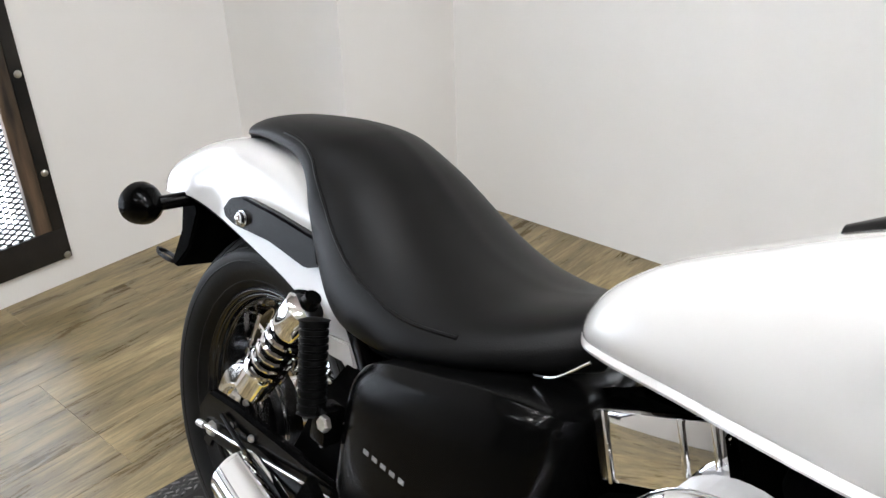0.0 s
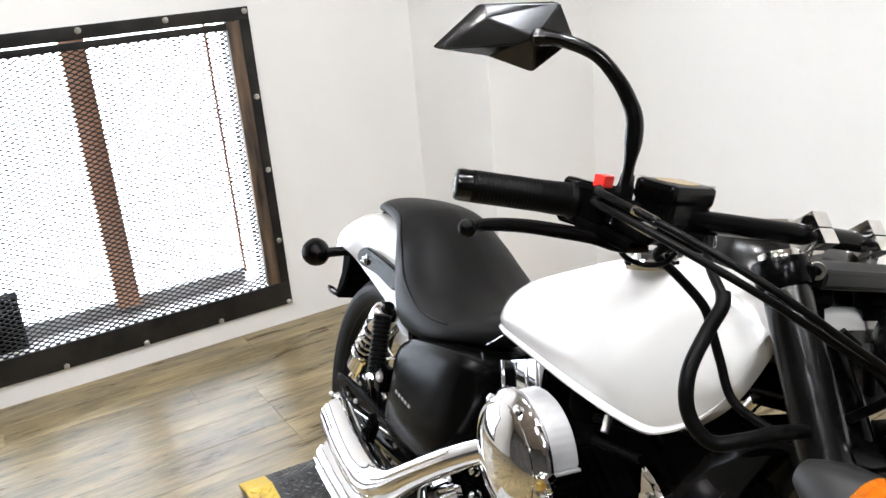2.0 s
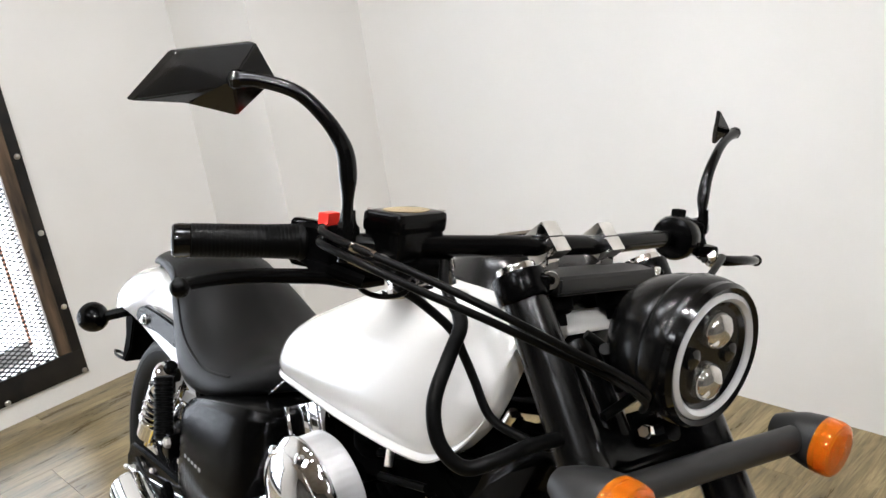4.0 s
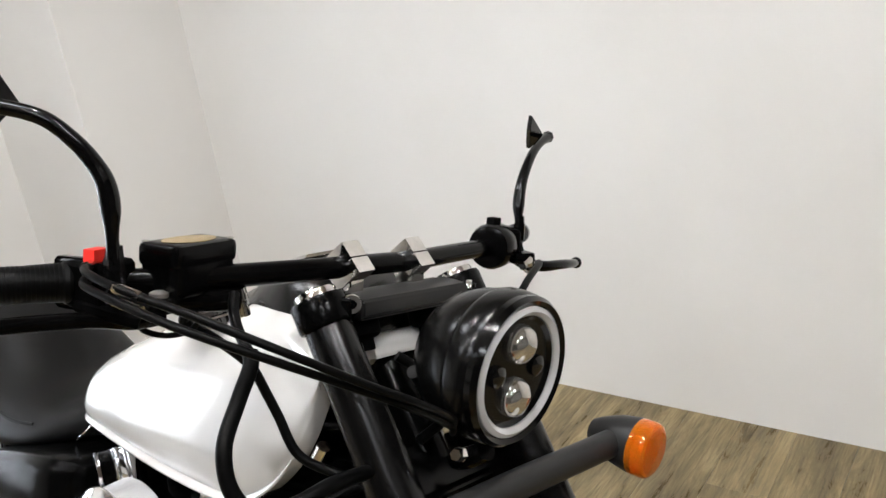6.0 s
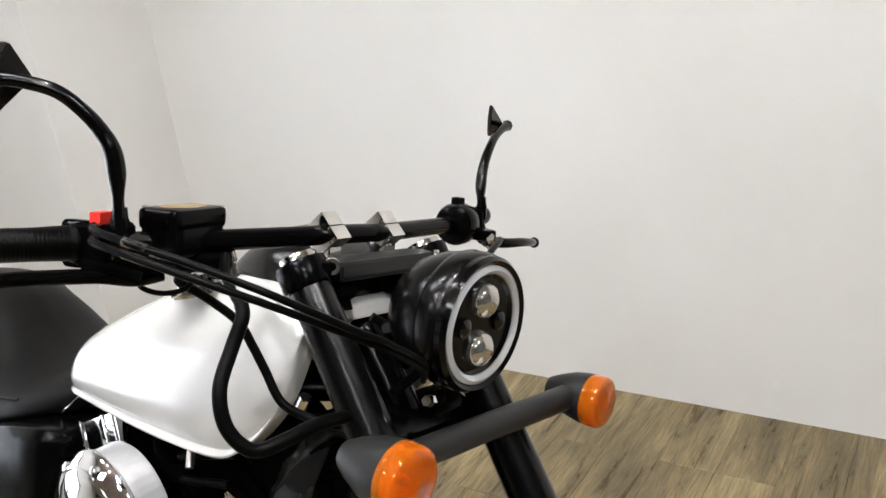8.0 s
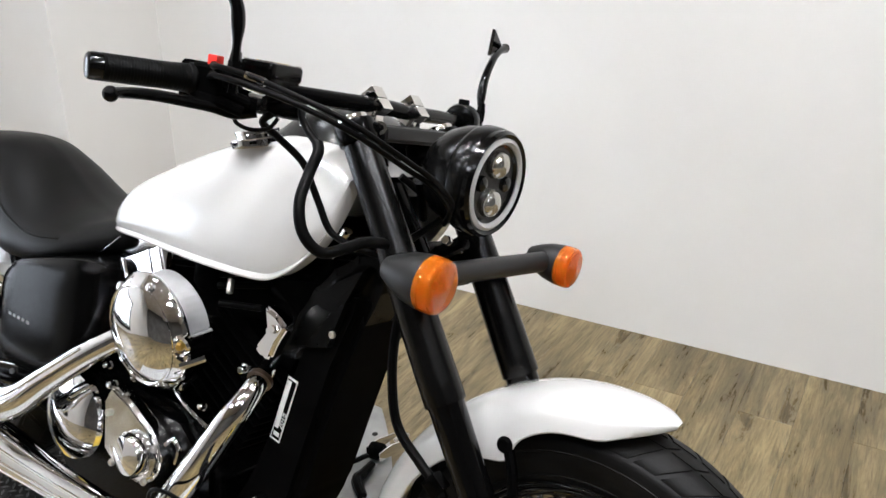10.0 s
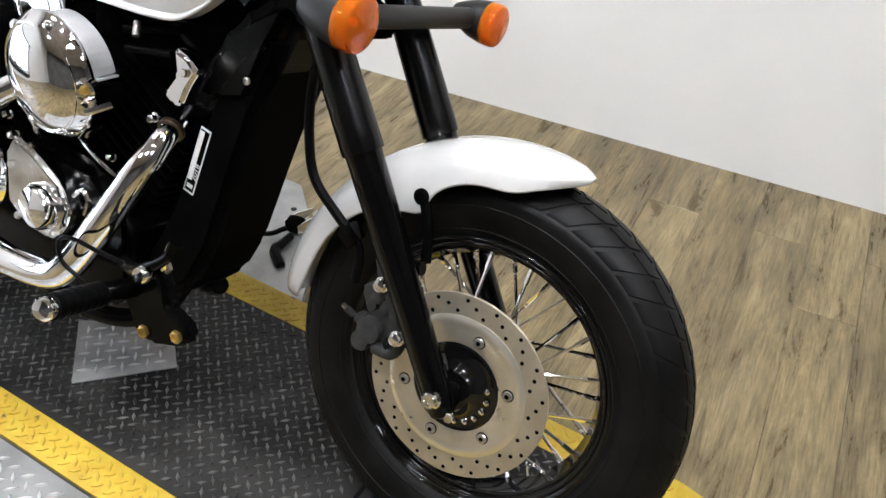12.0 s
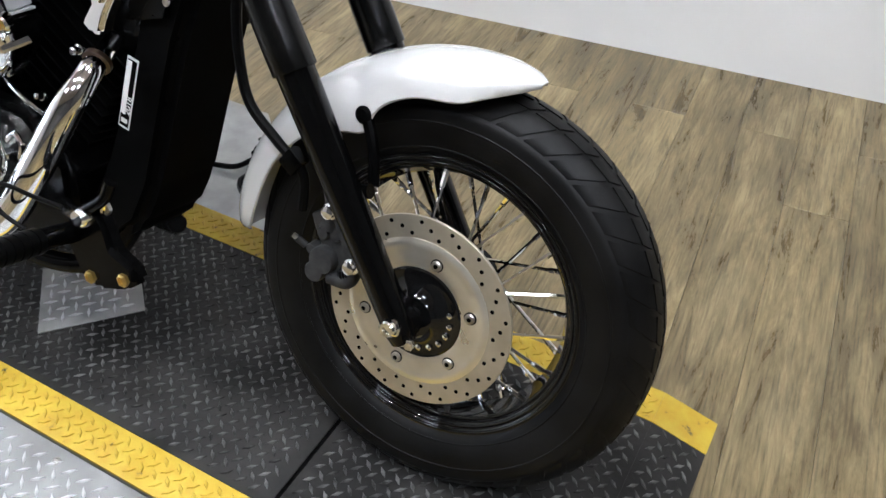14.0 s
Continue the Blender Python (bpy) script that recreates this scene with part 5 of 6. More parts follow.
# ---- engine ----
part("crankcase", prism([(0.50, 0.27), (0.56, 0.22), (0.95, 0.21), (1.02, 0.27), (1.0, 0.40), (0.90, 0.47), (0.62, 0.48), (0.50, 0.42)], -0.15, 0.15, 0.02, seg=3), BLACK, bike, "black engine crankcase")
for nm, a, b in (("front_cylinder", V(0.87, 0, 0.42), V(1.035, 0, 0.705)), ("rear_cylinder", V(0.74, 0, 0.42), V(0.60, 0, 0.69))):
    d = (b - a).normalized()
    mm = axis_m(a, d)
    L = (b - a).length
    cyl = part(nm, box((0.15, 0.17, L), mm @ Matrix.Translation((0, 0, L / 2)), 0.02), BLACK, bike, "black finned engine cylinder")
    for k in range(9):
        part("fin", box((0.19, 0.20, 0.004), mm @ Matrix.Translation((0, 0, 0.06 + k * 0.022)), 0.0), MATT, cyl, sharp=0)
    part("cylinder_head", box((0.17, 0.19, 0.05), mm @ Matrix.Translation((0, 0, L + 0.005)), 0.015), CHROME_WORN if nm == "rear_cylinder" else BLACK, cyl)
# air cleaner
AC_AT = Matrix.Translation((0.8624, -0.1777, 0.627)) @ Matrix.Rotation(-0.014, 4, 'Z') @ Matrix.Rotation(0.15, 4, 'X')
ac_m = Matrix.Rotation(radians(90), 4, 'X') @ Matrix.Rotation(radians(14), 4, 'Z')
acp = [(0.110, 0.021), (0.1155, 0.0225), (0.1165, 0.027), (0.1145, 0.032), (0.110, 0.036), (0.103, 0.044), (0.086, 0.057), (0.060, 0.067), (0.028, 0.0725), (0.0005, 0.0735)]
ac = part("air_cleaner", revolve(acp, 64, ac_m, sx=0.864, sy=0.903), CHROME, bike, "chrome oval air cleaner cover", sharp=50, m=AC_AT)


def drum_sector(r, a0, a1):
    """A pie piece of the oval drum behind the cover, from angle a0 to a1."""
    ring_ = [(0.864 * r * math.cos(radians(a - 14)), 0.903 * r * math.sin(radians(a - 14))) for a in range(a0, a1 + 1, 7)]
    c14, s14 = math.cos(radians(14)), math.sin(radians(14))
    return [(0, 0)] + [(x * c14 - z * s14, x * s14 + z * c14) for x, z in ring_]


part("air_box", prism(drum_sector(0.108, 10, 136), -0.0235, 0.026, 0.005, seg=3), SILVER_PAINT, bike, "silver air cleaner backing", m=AC_AT)
part("air_box_base", prism(drum_sector(0.104, -95, 9), -0.0235, 0.040, 0.006, seg=2), BLACK, bike, "black air box base", m=AC_AT)
part("box_edge", box((0.050, 0.046, 0.004), Matrix.Translation((0.070, 0.002, 0.012)) @ Matrix.Rotation(radians(-10), 4, 'Y'), 0.001), SILVER_PAINT, ac, m=AC_AT)
part("cover_bead", ring_body([(0.095, 0.0495), (0.099, 0.0480), (0.1, 0.0505), (0.097, 0.0530)], 64, ac_m @ Matrix.Diagonal((0.864, 0.903, 1, 1))), CHROME, ac, m=AC_AT)
for x, z, d in ((-0.062, 0.066, (-0.35, -1, 0.3)), (0.022, 0.086, (0, -1, 0.4))):
    part("cover_bolt", revolve([(0.010, -0.004), (0.010, 0.006), (0.006, 0.009), (0.0005, 0.010)], 16, axis_m((x, -0.040, z), d)), CHROME, ac, m=AC_AT)
bz_p, bz_d = Vector((0.093, -0.037, 0.006)), Vector((0.30, -1, -0.05))
part("bolt_bezel", revolve([(0.019, -0.012), (0.019, 0.004), (0.016, 0.008), (0.012, 0.006), (0.011, 0.001), (0.0005, 0.001)], 24, axis_m(bz_p, bz_d)), CHROME, ac, "chrome bolt recess", m=AC_AT)
part("hex_bolt", bolt_head(bz_p + bz_d.normalized() * 0.001, bz_d, 0.0075, 0.008), BRASS, ac, "yellow zinc hex bolt", m=AC_AT)
part("cover_arm", box((0.046, 0.008, 0.012), Matrix.Translation((0.966, -0.199, 0.599)) @ Matrix.Rotation(radians(40), 4, 'Z') @ Matrix.Rotation(radians(-28), 4, 'Y'), 0.004), CHROME, ac, "chrome mounting arm")
br_m = Matrix.Translation((0.757, -0.144, 0.697)) @ Matrix.Rotation(radians(-24), 4, 'Y') @ Matrix.Rotation(radians(-6), 4, 'Z')
brk = part("intake_bracket", box((0.150, 0.022, 0.070), br_m, 0.005, 2), CHROME, bike, "chrome intake bracket")
for dx in (-0.060, 0.031, 0.066):
    part("bracket_rib", box((0.006, 0.005, 0.072), br_m @ Matrix.Translation((dx, -0.011, 0)), 0.002, 2), CHROME, brk)
part("throttle_body", revolve([(0.03, 0), (0.036, 0.01), (0.036, 0.04), (0.03, 0.05)], 28, axis_m((0.885, -0.10, 0.70), (0.2, -0.2, 1))), MATT, bike, "black throttle body")
for p0_, p1_ in (((0.93, -0.13, 0.715), (1.02, -0.10, 0.735)), ((0.95, -0.14, 0.69), (1.03, -0.12, 0.70)), ((0.92, -0.12, 0.73), (0.99, -0.09, 0.75))):
    part("fuel_hose", rod(p0_, p1_, 0.006), HOSE, bike)
part("hose_joint", rod((0.965, -0.135, 0.735), (0.975, -0.145, 0.715), 0.006), STEEL, bike)
hc = part("chrome_cap", prism([(1.088, 0.731), (1.120, 0.722), (1.143, 0.706), (1.126, 0.676), (1.116, 0.646), (1.094, 0.644), (1.077, 0.655), (1.100, 0.690)], -0.178, -0.15, 0.006, seg=2), CHROME, bike, "chrome cylinder head cover")
part("cap_bolt", bolt_head((1.120, -0.178, 0.70), (0, -1, 0), 0.007, 0.006), CHROME, hc)
# right engine covers
c1 = part("clutch_cover", revolve([(0.086, 0), (0.088, 0.008), (0.084, 0.018), (0.06, 0.029), (0.03, 0.034), (0.0005, 0.035)], 48, axis_m((0.620, -0.165, 0.375), (0, -1, 0.05))), CHROME, bike, "round chrome engine cover")
c2 = part("oil_filter_cover", prism([(0.716, 0.445), (0.738, 0.478), (0.795, 0.462), (0.862, 0.430), (0.890, 0.385), (0.877, 0.345), (0.837, 0.315), (0.777, 0.32), (0.727, 0.35)], -0.185, -0.15, 0.008, seg=3), CHROME_WORN, bike, "polished engine side cover")
part("dome", revolve([(0.042, 0), (0.042, 0.010), (0.035, 0.020), (0.0005, 0.026)], 32, axis_m((0.822, -0.185, 0.375), (0, -1, 0))), CHROME, c2)
for x, z in ((0.739, 0.425), (0.876, 0.405), (0.857, 0.335), (0.762, 0.335)):
    part("cover_bolt", bolt_head((x, -0.185, z), (0, -1, 0), 0.007, 0.007), STEEL, c2)
for k in range(6):
    a = radians(60 * k + 15)
    part("cover_bolt", bolt_head((0.620 + 0.078 * math.cos(a), -0.178, 0.375 + 0.078 * math.sin(a)), (0, -1, 0), 0.005, 0.004), STEEL, c1)
# side cover
sc_ = part("side_cover", body([(0.356, 0.150, 0.46, 0.575), (0.362, 0.185, 0.44, 0.592), (0.376, 0.202, 0.43, 0.614), (0.42, 0.211, 0.425, 0.64), (0.52, 0.213, 0.43, 0.668), (0.595, 0.209, 0.455, 0.684), (0.635, 0.200, 0.49, 0.687), (0.655, 0.186, 0.515, 0.684), (0.668, 0.160, 0.54, 0.676), (0.674, 0.120, 0.56, 0.665)], [(0, 0.05), (0.85, 0.0), (0.97, 0.04), (1.0, 0.2), (1.0, 0.6), (0.985, 0.86), (0.93, 0.97), (0.8, 1.0), (0, 1.0)], 6), BLACK, bike, "satin black side cover", sharp=80)
for k in range(5):
    part("badge_bar", span((0.428 + k * 0.0165, -0.2128 - 0.0004 * k, 0.5295), (0.4375 + k * 0.0165, -0.209, 0.5355)), SILVER, sc_, "small silver badge", sharp=0)
# radiator shroud
sr = part("radiator_cover", prism([(1.105, 0.60), (1.128, 0.715), (1.165, 0.77), (1.215, 0.792), (1.246, 0.785), (1.242, 0.74), (1.211, 0.648), (1.188, 0.545), (1.158, 0.403), (1.125, 0.325), (1.07, 0.275), (0.99, 0.245), (0.97, 0.27), (1.04, 0.40)], -0.122, 0.032, 0.018, seg=3), COVER, bike, "satin black radiator cover")
part("cover_screw", revolve([(0.006, 0), (0.006, 0.003), (0.004, 0.004), (0.0005, 0.003)], 16, axis_m((1.202, -0.136, 0.709), (0, -1, 0))), STEEL, sr)
LA, LB, LD = Vector((1.111, 0.609)), Vector((1.133, 0.605)), Vector((1.087, 0.493))


def on_label(u0, v0, u1, v1):
    """A rectangle of the label: u across its width, v along its length."""
    return [tuple(LA + (LB - LA) * u + (LD - LA) * v) for u, v in ((u0, v0), (u1, v0), (u1, v1), (u0, v1))]


lab = part("warning_label", prism(on_label(0, 0, 1, 1), -0.1234, -0.1222), LABEL, sr, "white-edged black label with grey print", sharp=0)
part("label_field", prism(on_label(0.09, 0.03, 0.91, 0.97), -0.1239, -0.1233), MATT, lab, sharp=0)
part("print_bar", prism(on_label(0.12, 0.05, 0.50, 0.80), -0.1244, -0.1238), LABEL, lab, sharp=0)
part("print_bar", prism(on_label(0.22, 0.86, 0.80, 0.92), -0.1244, -0.1238), LABEL, lab, sharp=0)
txt = bpy.data.curves.new("year_text", 'FONT')
txt.body, txt.size, txt.extrude, txt.align_x, txt.align_y = "2018", 0.0155, 0.0002, 'CENTER', 'CENTER'
tmp = new("year_text", txt)
me = bpy.data.meshes.new_from_object(tmp.evaluated_get(bpy.context.evaluated_depsgraph_get()))
bpy.data.objects.remove(tmp)
bm = bmesh.new()
bm.from_mesh(me)
along, across = (LA - LD).normalized(), (LA - LB).normalized()
c = LA + (LB - LA) * 0.70 + (LD - LA) * 0.66
bm.transform(Matrix(((along.x, across.x, 0, c.x), (0, 0, -1, -0.1241), (along.y, across.y, 0, c.y), (0, 0, 0, 1))))
part("year_text", bm, LABEL, lab, "white printed year", sharp=0)
# exhaust
EX = [((1.035, -0.085, 0.605), 0.016), ((1.058, -0.128, 0.590), 0.017), ((1.066, -0.160, 0.572), 0.020), ((1.055, -0.192, 0.520), 0.024), ((1.007, -0.213, 0.418), 0.026), ((0.952, -0.222, 0.328), 0.0265), ((0.90, -0.225, 0.287), 0.027), ((0.80, -0.228, 0.272), 0.028), ((0.62, -0.235, 0.272), 0.034), ((0.50, -0.24, 0.278), 0.042), ((0.35, -0.245, 0.284), 0.042), ((0.240, -0.247, 0.292), 0.041)]
low = part("exhaust_pipe", tube([p for p, r in EX], [r for p, r in EX], 24, 8), CHROME, bike, "chrome lower exhaust pipe and silencer")
EX2 = [((0.88, -0.130, 0.660), 0.021), ((0.80, -0.165, 0.610), 0.0225), ((0.70, -0.210, 0.532), 0.024), ((0.625, -0.242, 0.462), 0.026), ((0.562, -0.260, 0.404), 0.032), ((0.485, -0.262, 0.376), 0.038), ((0.35, -0.255, 0.374), 0.039), ((0.215, -0.240, 0.380), 0.039)]
upp = part("exhaust_pipe", tube([p for p, r in EX2], [r for p, r in EX2], 24, 8), CHROME, bike, "chrome upper exhaust pipe and silencer")
for pipe, pts in ((low, EX[7:]), (upp, EX2[2:])):
    for up_, out_ in ((0.50, 0.866), (-0.05, 0.999), (-0.55, 0.835)):
        part("shield_crease", tube([(p[0], p[1] - out_ * (r - 0.0005), p[2] + up_ * (r - 0.0005)) for p, r in pts], 0.0032, 8, 8), CHROME, pipe)
    (ex, ey, ez), er = pts[-1]
    part("pipe_end", ring_body([(er * 0.88, -0.003), (er * 1.0, -0.002), (er * 1.005, 0.004), (er * 0.88, 0.006)], 28, axis_m((ex, ey, ez), (1, 0, 0))), CHROME, pipe)
    part("pipe_bore", revolve([(er * 0.87, 0.0), (er * 0.85, 0.03), (0.0005, 0.03)], 28, axis_m((ex - 0.006, ey, ez), (1, 0, 0))), MATT, pipe)
part("exhaust_clamp", ring_body([(0.016, -0.004), (0.0225, -0.004), (0.0225, 0.004), (0.016, 0.004)], 24, axis_m((1.060, -0.135, 0.587), (-0.25, 0.80, 0.42))), BRONZE, low)
# foot controls
pd = Vector((0.206, -0.959, 0.19)).normalized()
p0 = Vector((1.105, -0.285, 0.357))
prof = [(0.012, 0), (0.017, 0.006)]
for k in range(6):
    z = 0.010 + k * 0.0165
    prof += [(0.0205, z), (0.0205, z + 0.013), (0.0185, z + 0.0135), (0.0185, z + 0.016)]
prof += [(0.020, 0.110), (0.0195, 0.116)]
fp = part("foot_peg", revolve(prof, 24, axis_m(p0, pd)), HOSE, bike, "ribbed rubber foot peg with chrome end", sharp=30)
part("peg_cap", revolve([(0.0165, 0.116), (0.0175, 0.119), (0.0175, 0.130), (0.014, 0.135), (0.0005, 0.138)], 24, axis_m(p0, pd)), CHROME, fp, "chrome peg end")
part("peg_bracket", prism([(1.082, 0.318), (1.092, 0.350), (1.108, 0.392), (1.142, 0.405), (1.166, 0.378), (1.178, 0.345), (1.220, 0.330), (1.232, 0.306), (1.205, 0.284), (1.145, 0.262), (1.112, 0.272)], -0.225, -0.195, 0.008), BLACK, bike, "black cast foot peg bracket")
part("peg_knuckle", rod((1.098, -0.215, 0.345), (1.106, -0.292, 0.358), 0.017), BLACK, fp)
for x, z, mt_ in ((1.136, 0.283, BRASS), (1.207, 0.306, BRASS), (1.152, 0.400, STEEL)):
    part("bracket_bolt", revolve([(0.011, 0), (0.011, 0.006), (0.007, 0.008), (0.006, 0.004), (0.0005, 0.004)], 6, axis_m((x, -0.225 if z < 0.35 else -0.205, z), (0, -1, 0))), mt_, bike, "zinc bolt")
bp_ = part("brake_pedal", tube([(1.04, -0.19, 0.36), (1.09, -0.215, 0.372), (1.13, -0.225, 0.395), (1.165, -0.222, 0.425), (1.178, -0.22, 0.455)], [0.012, 0.011, 0.010, 0.009, 0.010], 12), BLACK, bike, "black brake pedal")
part("pedal_pivot", revolve([(0.016, 0), (0.016, 0.012), (0.012, 0.018), (0.0005, 0.019)], 20, axis_m((1.128, -0.224, 0.384), (0, -1, 0))), CHROME, bp_, "chrome pivot cap")
part("pedal_rod", tube([(1.150, -0.212, 0.395), (1.156, -0.214, 0.425), (1.162, -0.214, 0.445)], 0.005, 8), CHROME, bp_)
part("breather_hose", tube([(1.085, -0.232, 0.385), (1.045, -0.250, 0.395), (1.000, -0.262, 0.402), (0.972, -0.264, 0.388), (0.980, -0.262, 0.352), (1.02, -0.250, 0.330)], 0.0038, 8), HOSE, bike, "thin black breather hose")
part("lower_frame", tube([(1.15, -0.085, 0.60), (1.10, -0.088, 0.36), (1.03, -0.10, 0.23), (0.90, -0.13, 0.185), (0.6, -0.13, 0.20)], 0.018, 12), BLACK, bike)
part("lower_frame", tube([(1.03, 0.06, 0.235), (0.99, 0.09, 0.205), (0.90, 0.12, 0.185), (0.6, 0.13, 0.20)], 0.018, 12), BLACK, bike)
part("side_stand", tube([(0.62, 0.14, 0.24), (0.68, 0.24, 0.12), (0.70, 0.315, 0.02)], [0.014, 0.012, 0.014], 12), BLACK, bike, "black side stand")
part("frame_backbone", tube([(1.18, 0, 0.86), (0.95, 0, 0.80), (0.65, 0, 0.70), (0.35, 0, 0.60)], 0.03, 12), BLACK, bike)
part("under_tank", prism([(0.62, 0.69), (1.10, 0.77), (1.14, 0.82), (1.20, 0.83), (1.14, 0.68), (0.66, 0.60)], -0.085, 0.085, 0.01), MATT, bike, "black wiring and frame under the tank")
part("battery_box", span((0.38, -0.15, 0.42), (0.62, 0.15, 0.66), 0.01), MATT, bike)

# small engine fittings
for p, d, r, h in (((0.735, -0.17, 0.475), (0, -1, 0.2), 0.010, 0.02), ((0.76, -0.15, 0.49), (0, -0.6, 1), 0.009, 0.03), ((0.70, -0.16, 0.50), (0.2, -1, 0.3), 0.008, 0.02), ((0.955, -0.15, 0.505), (0, -1, 0.3), 0.008, 0.016), ((0.665, -0.17, 0.515), (0, -1, 0.4), 0.012, 0.018), ((1.03, -0.14, 0.60), (0.3, -1, 0), 0.009, 0.02), ((0.93, -0.16, 0.555), (0.5, -1, -0.1), 0.006, 0.05)):
    r *= 0.72
    part("engine_fitting", revolve([(r * 1.3, 0), (r * 1.3, h * 0.3), (r, h * 0.35), (r, h), (r * 0.6, h * 1.1), (0.0005, h * 1.1)], 10, axis_m(p, d)), CHROME_WORN, bike)
part("cable_guide", tube([(0.905, -0.185, 0.425), (0.93, -0.19, 0.445), (0.945, -0.19, 0.43), (0.94, -0.19, 0.405)], 0.005, 8), CHROME, bike, "chrome cable guide")
part("oil_line", tube([(0.88, -0.17, 0.53), (0.95, -0.19, 0.515), (1.0, -0.18, 0.49)], 0.0035, 8), CHROME_WORN, bike)
for sd in (-1, 1):
    part("swingarm_cover", prism([(-0.055, 0.335), (-0.03, 0.375), (0.05, 0.385), (0.25, 0.395), (0.40, 0.41), (0.40, 0.355), (0.20, 0.325), (0.0, 0.29), (-0.05, 0.30)], sd * 0.135, sd * 0.155, 0.006), BLACK, bike, "satin black swingarm plate")
part("brake_rod", rod((-0.01, -0.165, 0.320), (0.42, -0.165, 0.405), 0.0028), CHROME_WORN, bike, "chrome brake rod")
part("brake_arm", prism([(-0.04, 0.275), (-0.015, 0.27), (0.03, 0.37), (0.015, 0.375)], -0.15, -0.142, 0.003), BLACK, bike)
part("spring_adjuster", rod((-0.032, -0.165, 0.3155), (-0.012, -0.165, 0.3195), 0.006, seg=6), STEEL, bike)
# fill behind the shock absorber
part("rear_panel", prism([(0.17, 0.38), (0.20, 0.46), (0.26, 0.55), (0.42, 0.58), (0.46, 0.30), (0.14, 0.32)], -0.115, -0.100, 0.004), MATT, bike, "matt black rear frame panel")
part("mudguard_edge", prism([(0.201, 0.550), (0.219, 0.578), (0.275, 0.587), (0.294, 0.558)], -0.128, -0.120, 0.002), WHITE, bike, "white lower edge of the mudguard")
for x, z in ((0.30, 0.46), (0.33, 0.50), (0.36, 0.44)):
    part("frame_bolt", bolt_head((x, -0.165, z), (0, -1, 0), 0.007, 0.008), CHROME_WORN, bike)
part("silencer_bracket", prism([(0.28, 0.33), (0.33, 0.33), (0.36, 0.42), (0.33, 0.44)], -0.215, -0.200, 0.003), BLACK, bike)
part("neck_cover", prism([(1.072, 0.628), (1.086, 0.680), (1.108, 0.735), (1.140, 0.782), (1.180, 0.818), (1.225, 0.846), (1.268, 0.856), (1.272, 0.815), (1.245, 0.755), (1.215, 0.660), (1.150, 0.640)], -0.134, 0.092, 0.030, seg=5), SHROUD, bike, "satin black frame neck cover", sharp=60)
part("wire_clip", rod((1.205, -0.150, 0.860), (1.215, -0.150, 0.878), 0.008), POLISHED, bike)
part("drum_ring", ring_body([(0.060, 0.0), (0.066, 0.0), (0.066, 0.006), (0.060, 0.006)], 40, axis_m((0, -0.108, 0.318), (0, -1, 0))), CHROME, bike)
for k in range(5):
    a = 2 * math.pi * k / 5
    part("drum_bolt", bolt_head((0.045 * math.cos(a), -0.106, 0.318 + 0.045 * math.sin(a)), (0, -1, 0), 0.006, 0.006), STEEL, bike)
for x, z in ((0.055, 0.352), (0.115, 0.362), (0.36, 0.375)):
    part("arm_bolt", bolt_head((x, -0.156, z), (0, -1, 0), 0.006, 0.006), STEEL, bike)
part("brake_cable", tube([(0.03, -0.16, 0.36), (0.12, -0.168, 0.345), (0.28, -0.172, 0.335), (0.45, -0.17, 0.34)], 0.004, 8), HOSE, bike)
part("seat_rod", tube([(0.585, -0.130, 0.690), (0.620, -0.140, 0.706), (0.650, -0.132, 0.735)], 0.0018, 8), CHROME, bike, "thin bright rod under the seat")
part("seat_base", prism([(0.275, 0.630), (0.32, 0.612), (0.45, 0.625), (0.60, 0.672), (0.60, 0.655), (0.45, 0.610), (0.32, 0.598), (0.275, 0.612)], -0.13, 0.13, 0.003), MATT, bike, "matt black seat base")
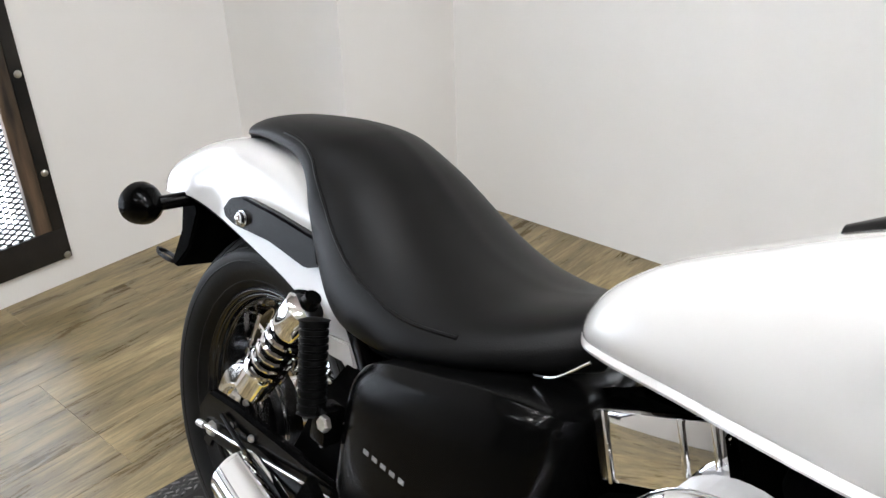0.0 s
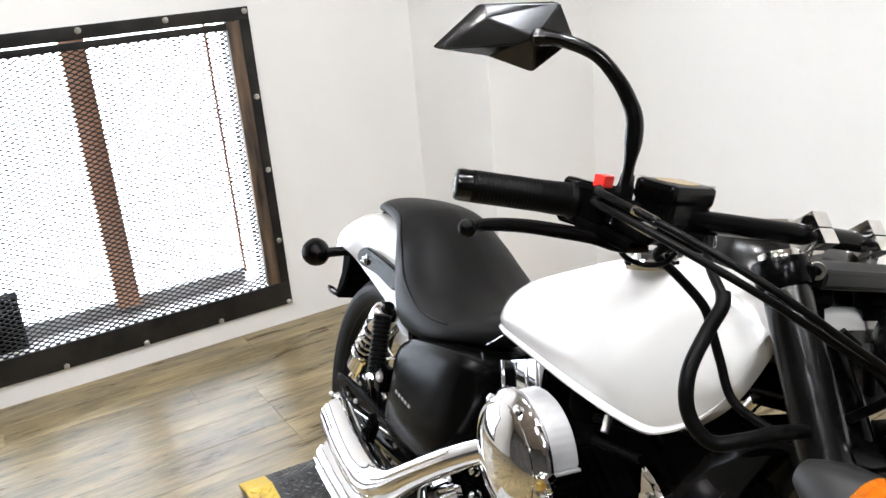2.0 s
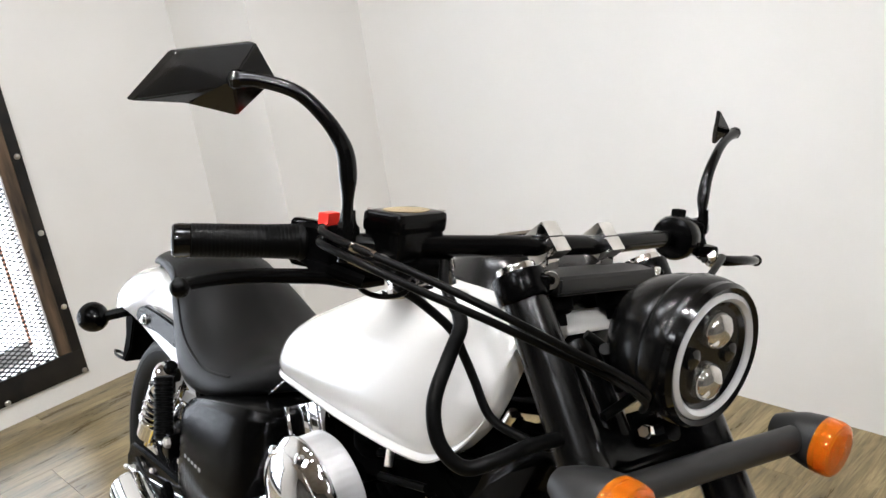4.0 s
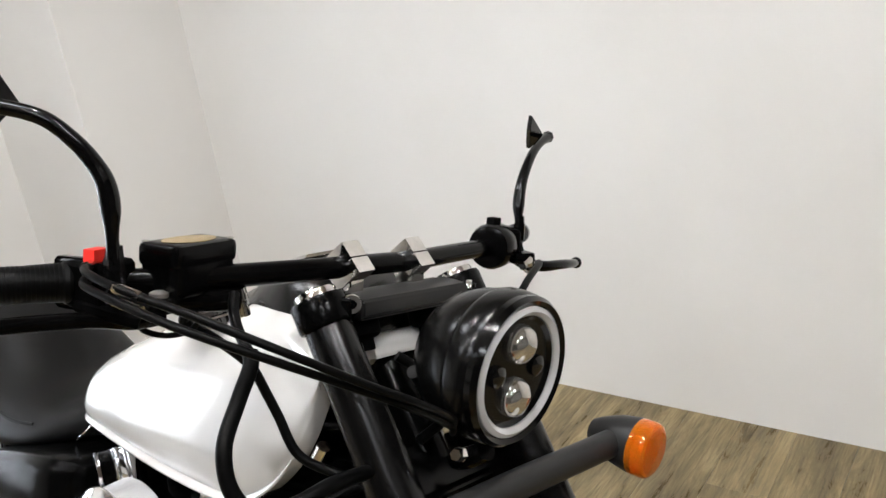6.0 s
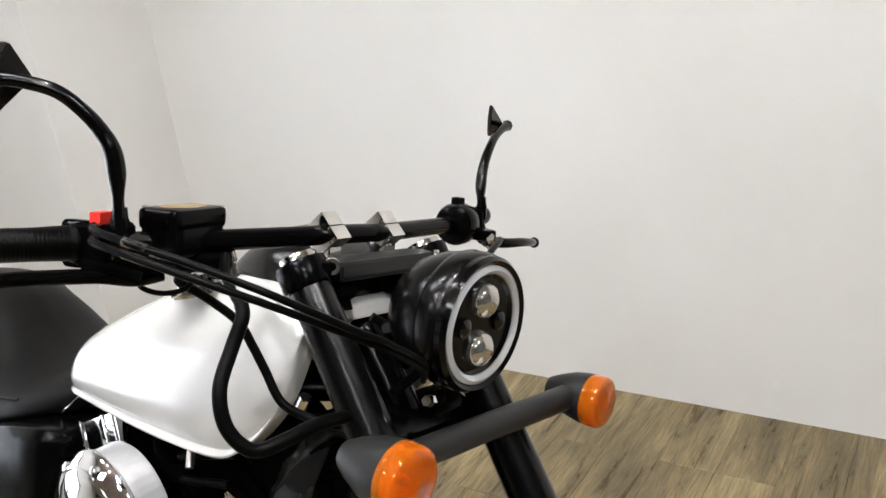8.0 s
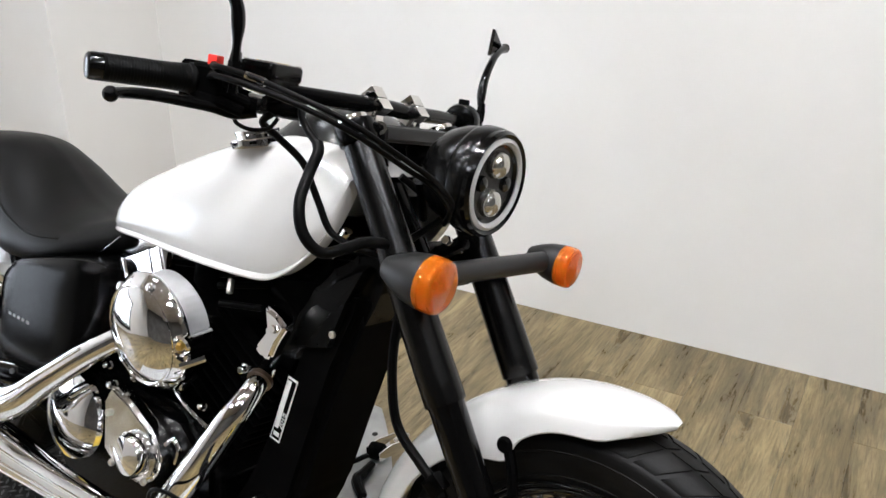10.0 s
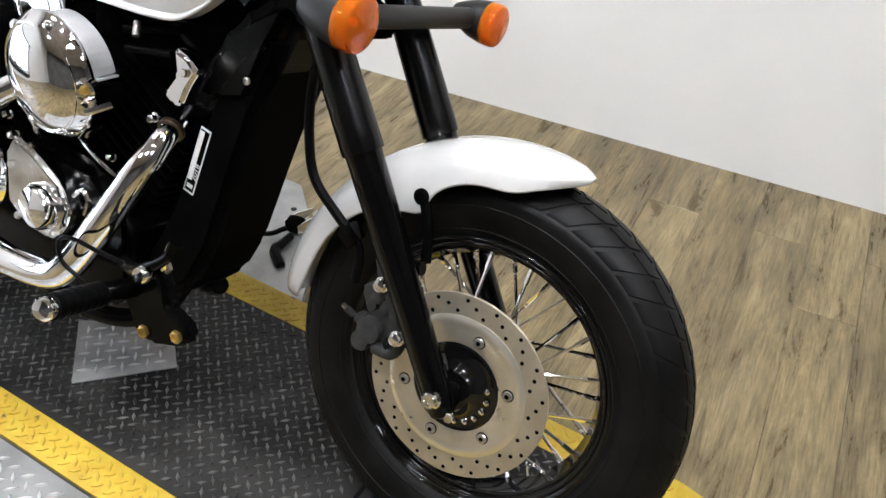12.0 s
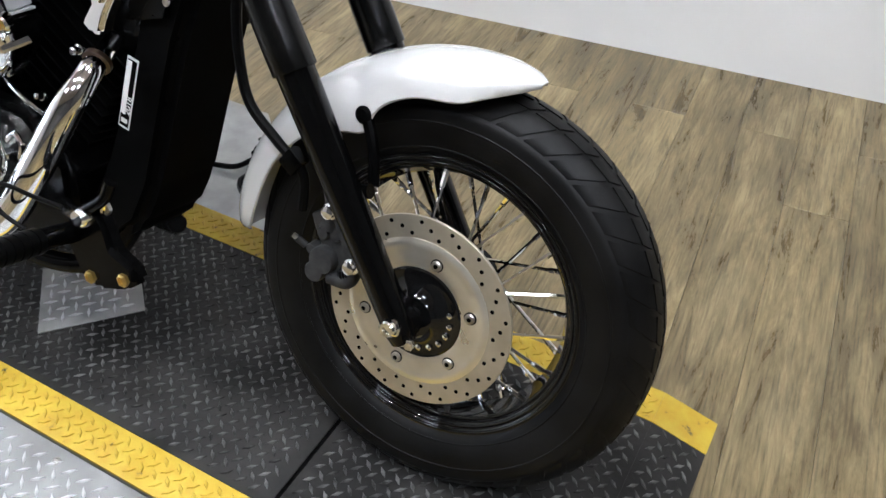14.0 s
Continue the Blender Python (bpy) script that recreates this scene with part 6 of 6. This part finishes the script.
# left switch pod and clutch lever fittings
part("switch_pod", revolve([(0.018, 0), (0.030, 0.004), (0.033, 0.012), (0.033, 0.034), (0.029, 0.042), (0.018, 0.045)], 24, axis_m((1.140, 0.236, 1.053), (-0.25, 0.96, 0))), BLACK, bike, "round black left switch pod", SB)
part("switch_button", box((0.016, 0.016, 0.012), Matrix.Translation((1.130, 0.262, 1.088)), 0.003), MATT, bike, "", SB)
part("clutch_adjuster", revolve([(0.010, 0), (0.010, 0.010), (0.007, 0.012), (0.007, 0.024)], 12, axis_m((1.164, 0.312, 1.020), (0.3, -0.6, 0.5))), POLISHED, bike, "bright clutch cable adjuster", SB)
part("lever_pivot", revolve([(0.009, 0), (0.009, 0.004), (0.005, 0.006), (0.0005, 0.006)], 12, axis_m((1.150, -0.290, 1.048), (0, 0, 1))), STEEL, bike, "", SB)
# caliper castings
part("pad_cover", box((0.040, 0.030, 0.020), cal_m @ Matrix.Translation((0.010, -0.018, 0.048)), 0.006), CALIPER, cal, "", S)
part("bridge_rib", box((0.012, 0.048, 0.090), cal_m @ Matrix.Translation((0.030, -0.008, 0.0)), 0.004), CALIPER, cal, "", S)
part("slide_boot", revolve([(0.010, 0), (0.012, 0.003), (0.010, 0.006), (0.012, 0.009), (0.010, 0.012), (0.012, 0.015), (0.009, 0.018)], 16, axis_m((1.492, -0.074, 0.372), (0.9, -0.1, 0.4))), HOSE, cal, "", S)

# ---- floor planks ----
floor = thing("floor", "grey-brown wood-look plank floor", "floor", SLOPE, kind="structure")
PW, PL = 0.152, 1.22
plank_mesh = {}


def plank(x, y0, y1):
    key = round(y1 - y0, 3)
    if key not in plank_mesh:
        bm = span((0.0003, 0.0003, -0.004), (PW - 0.0003, y1 - y0 - 0.0003, 0.0), 0.0)
        bmesh.ops.bevel(bm, geom=[e for e in bm.edges if all(v.co.z > -0.001 for v in e.verts)], offset=0.0007, segments=1, affect='EDGES')
        me = bpy.data.meshes.new("plank")
        bm.to_mesh(me)
        bm.free()
        me.materials.append(PLANK)
        plank_mesh[key] = me
    ob = new("plank", plank_mesh[key])
    ob.parent = floor
    ob.location = (x, y0, FLOOR)


rng = random.Random(7)
for i in range(int((FAR_X - WX) / PW) + 1):
    x = WX + i * PW
    top = RY if x > PX - PW else PY
    y = top - PL * rng.choice((0.25, 0.5, 0.75, 1.0))
    plank(x, y, top)
    while y > FAR_Y:
        plank(x, max(y - PL, FAR_Y), y)
        y -= PL
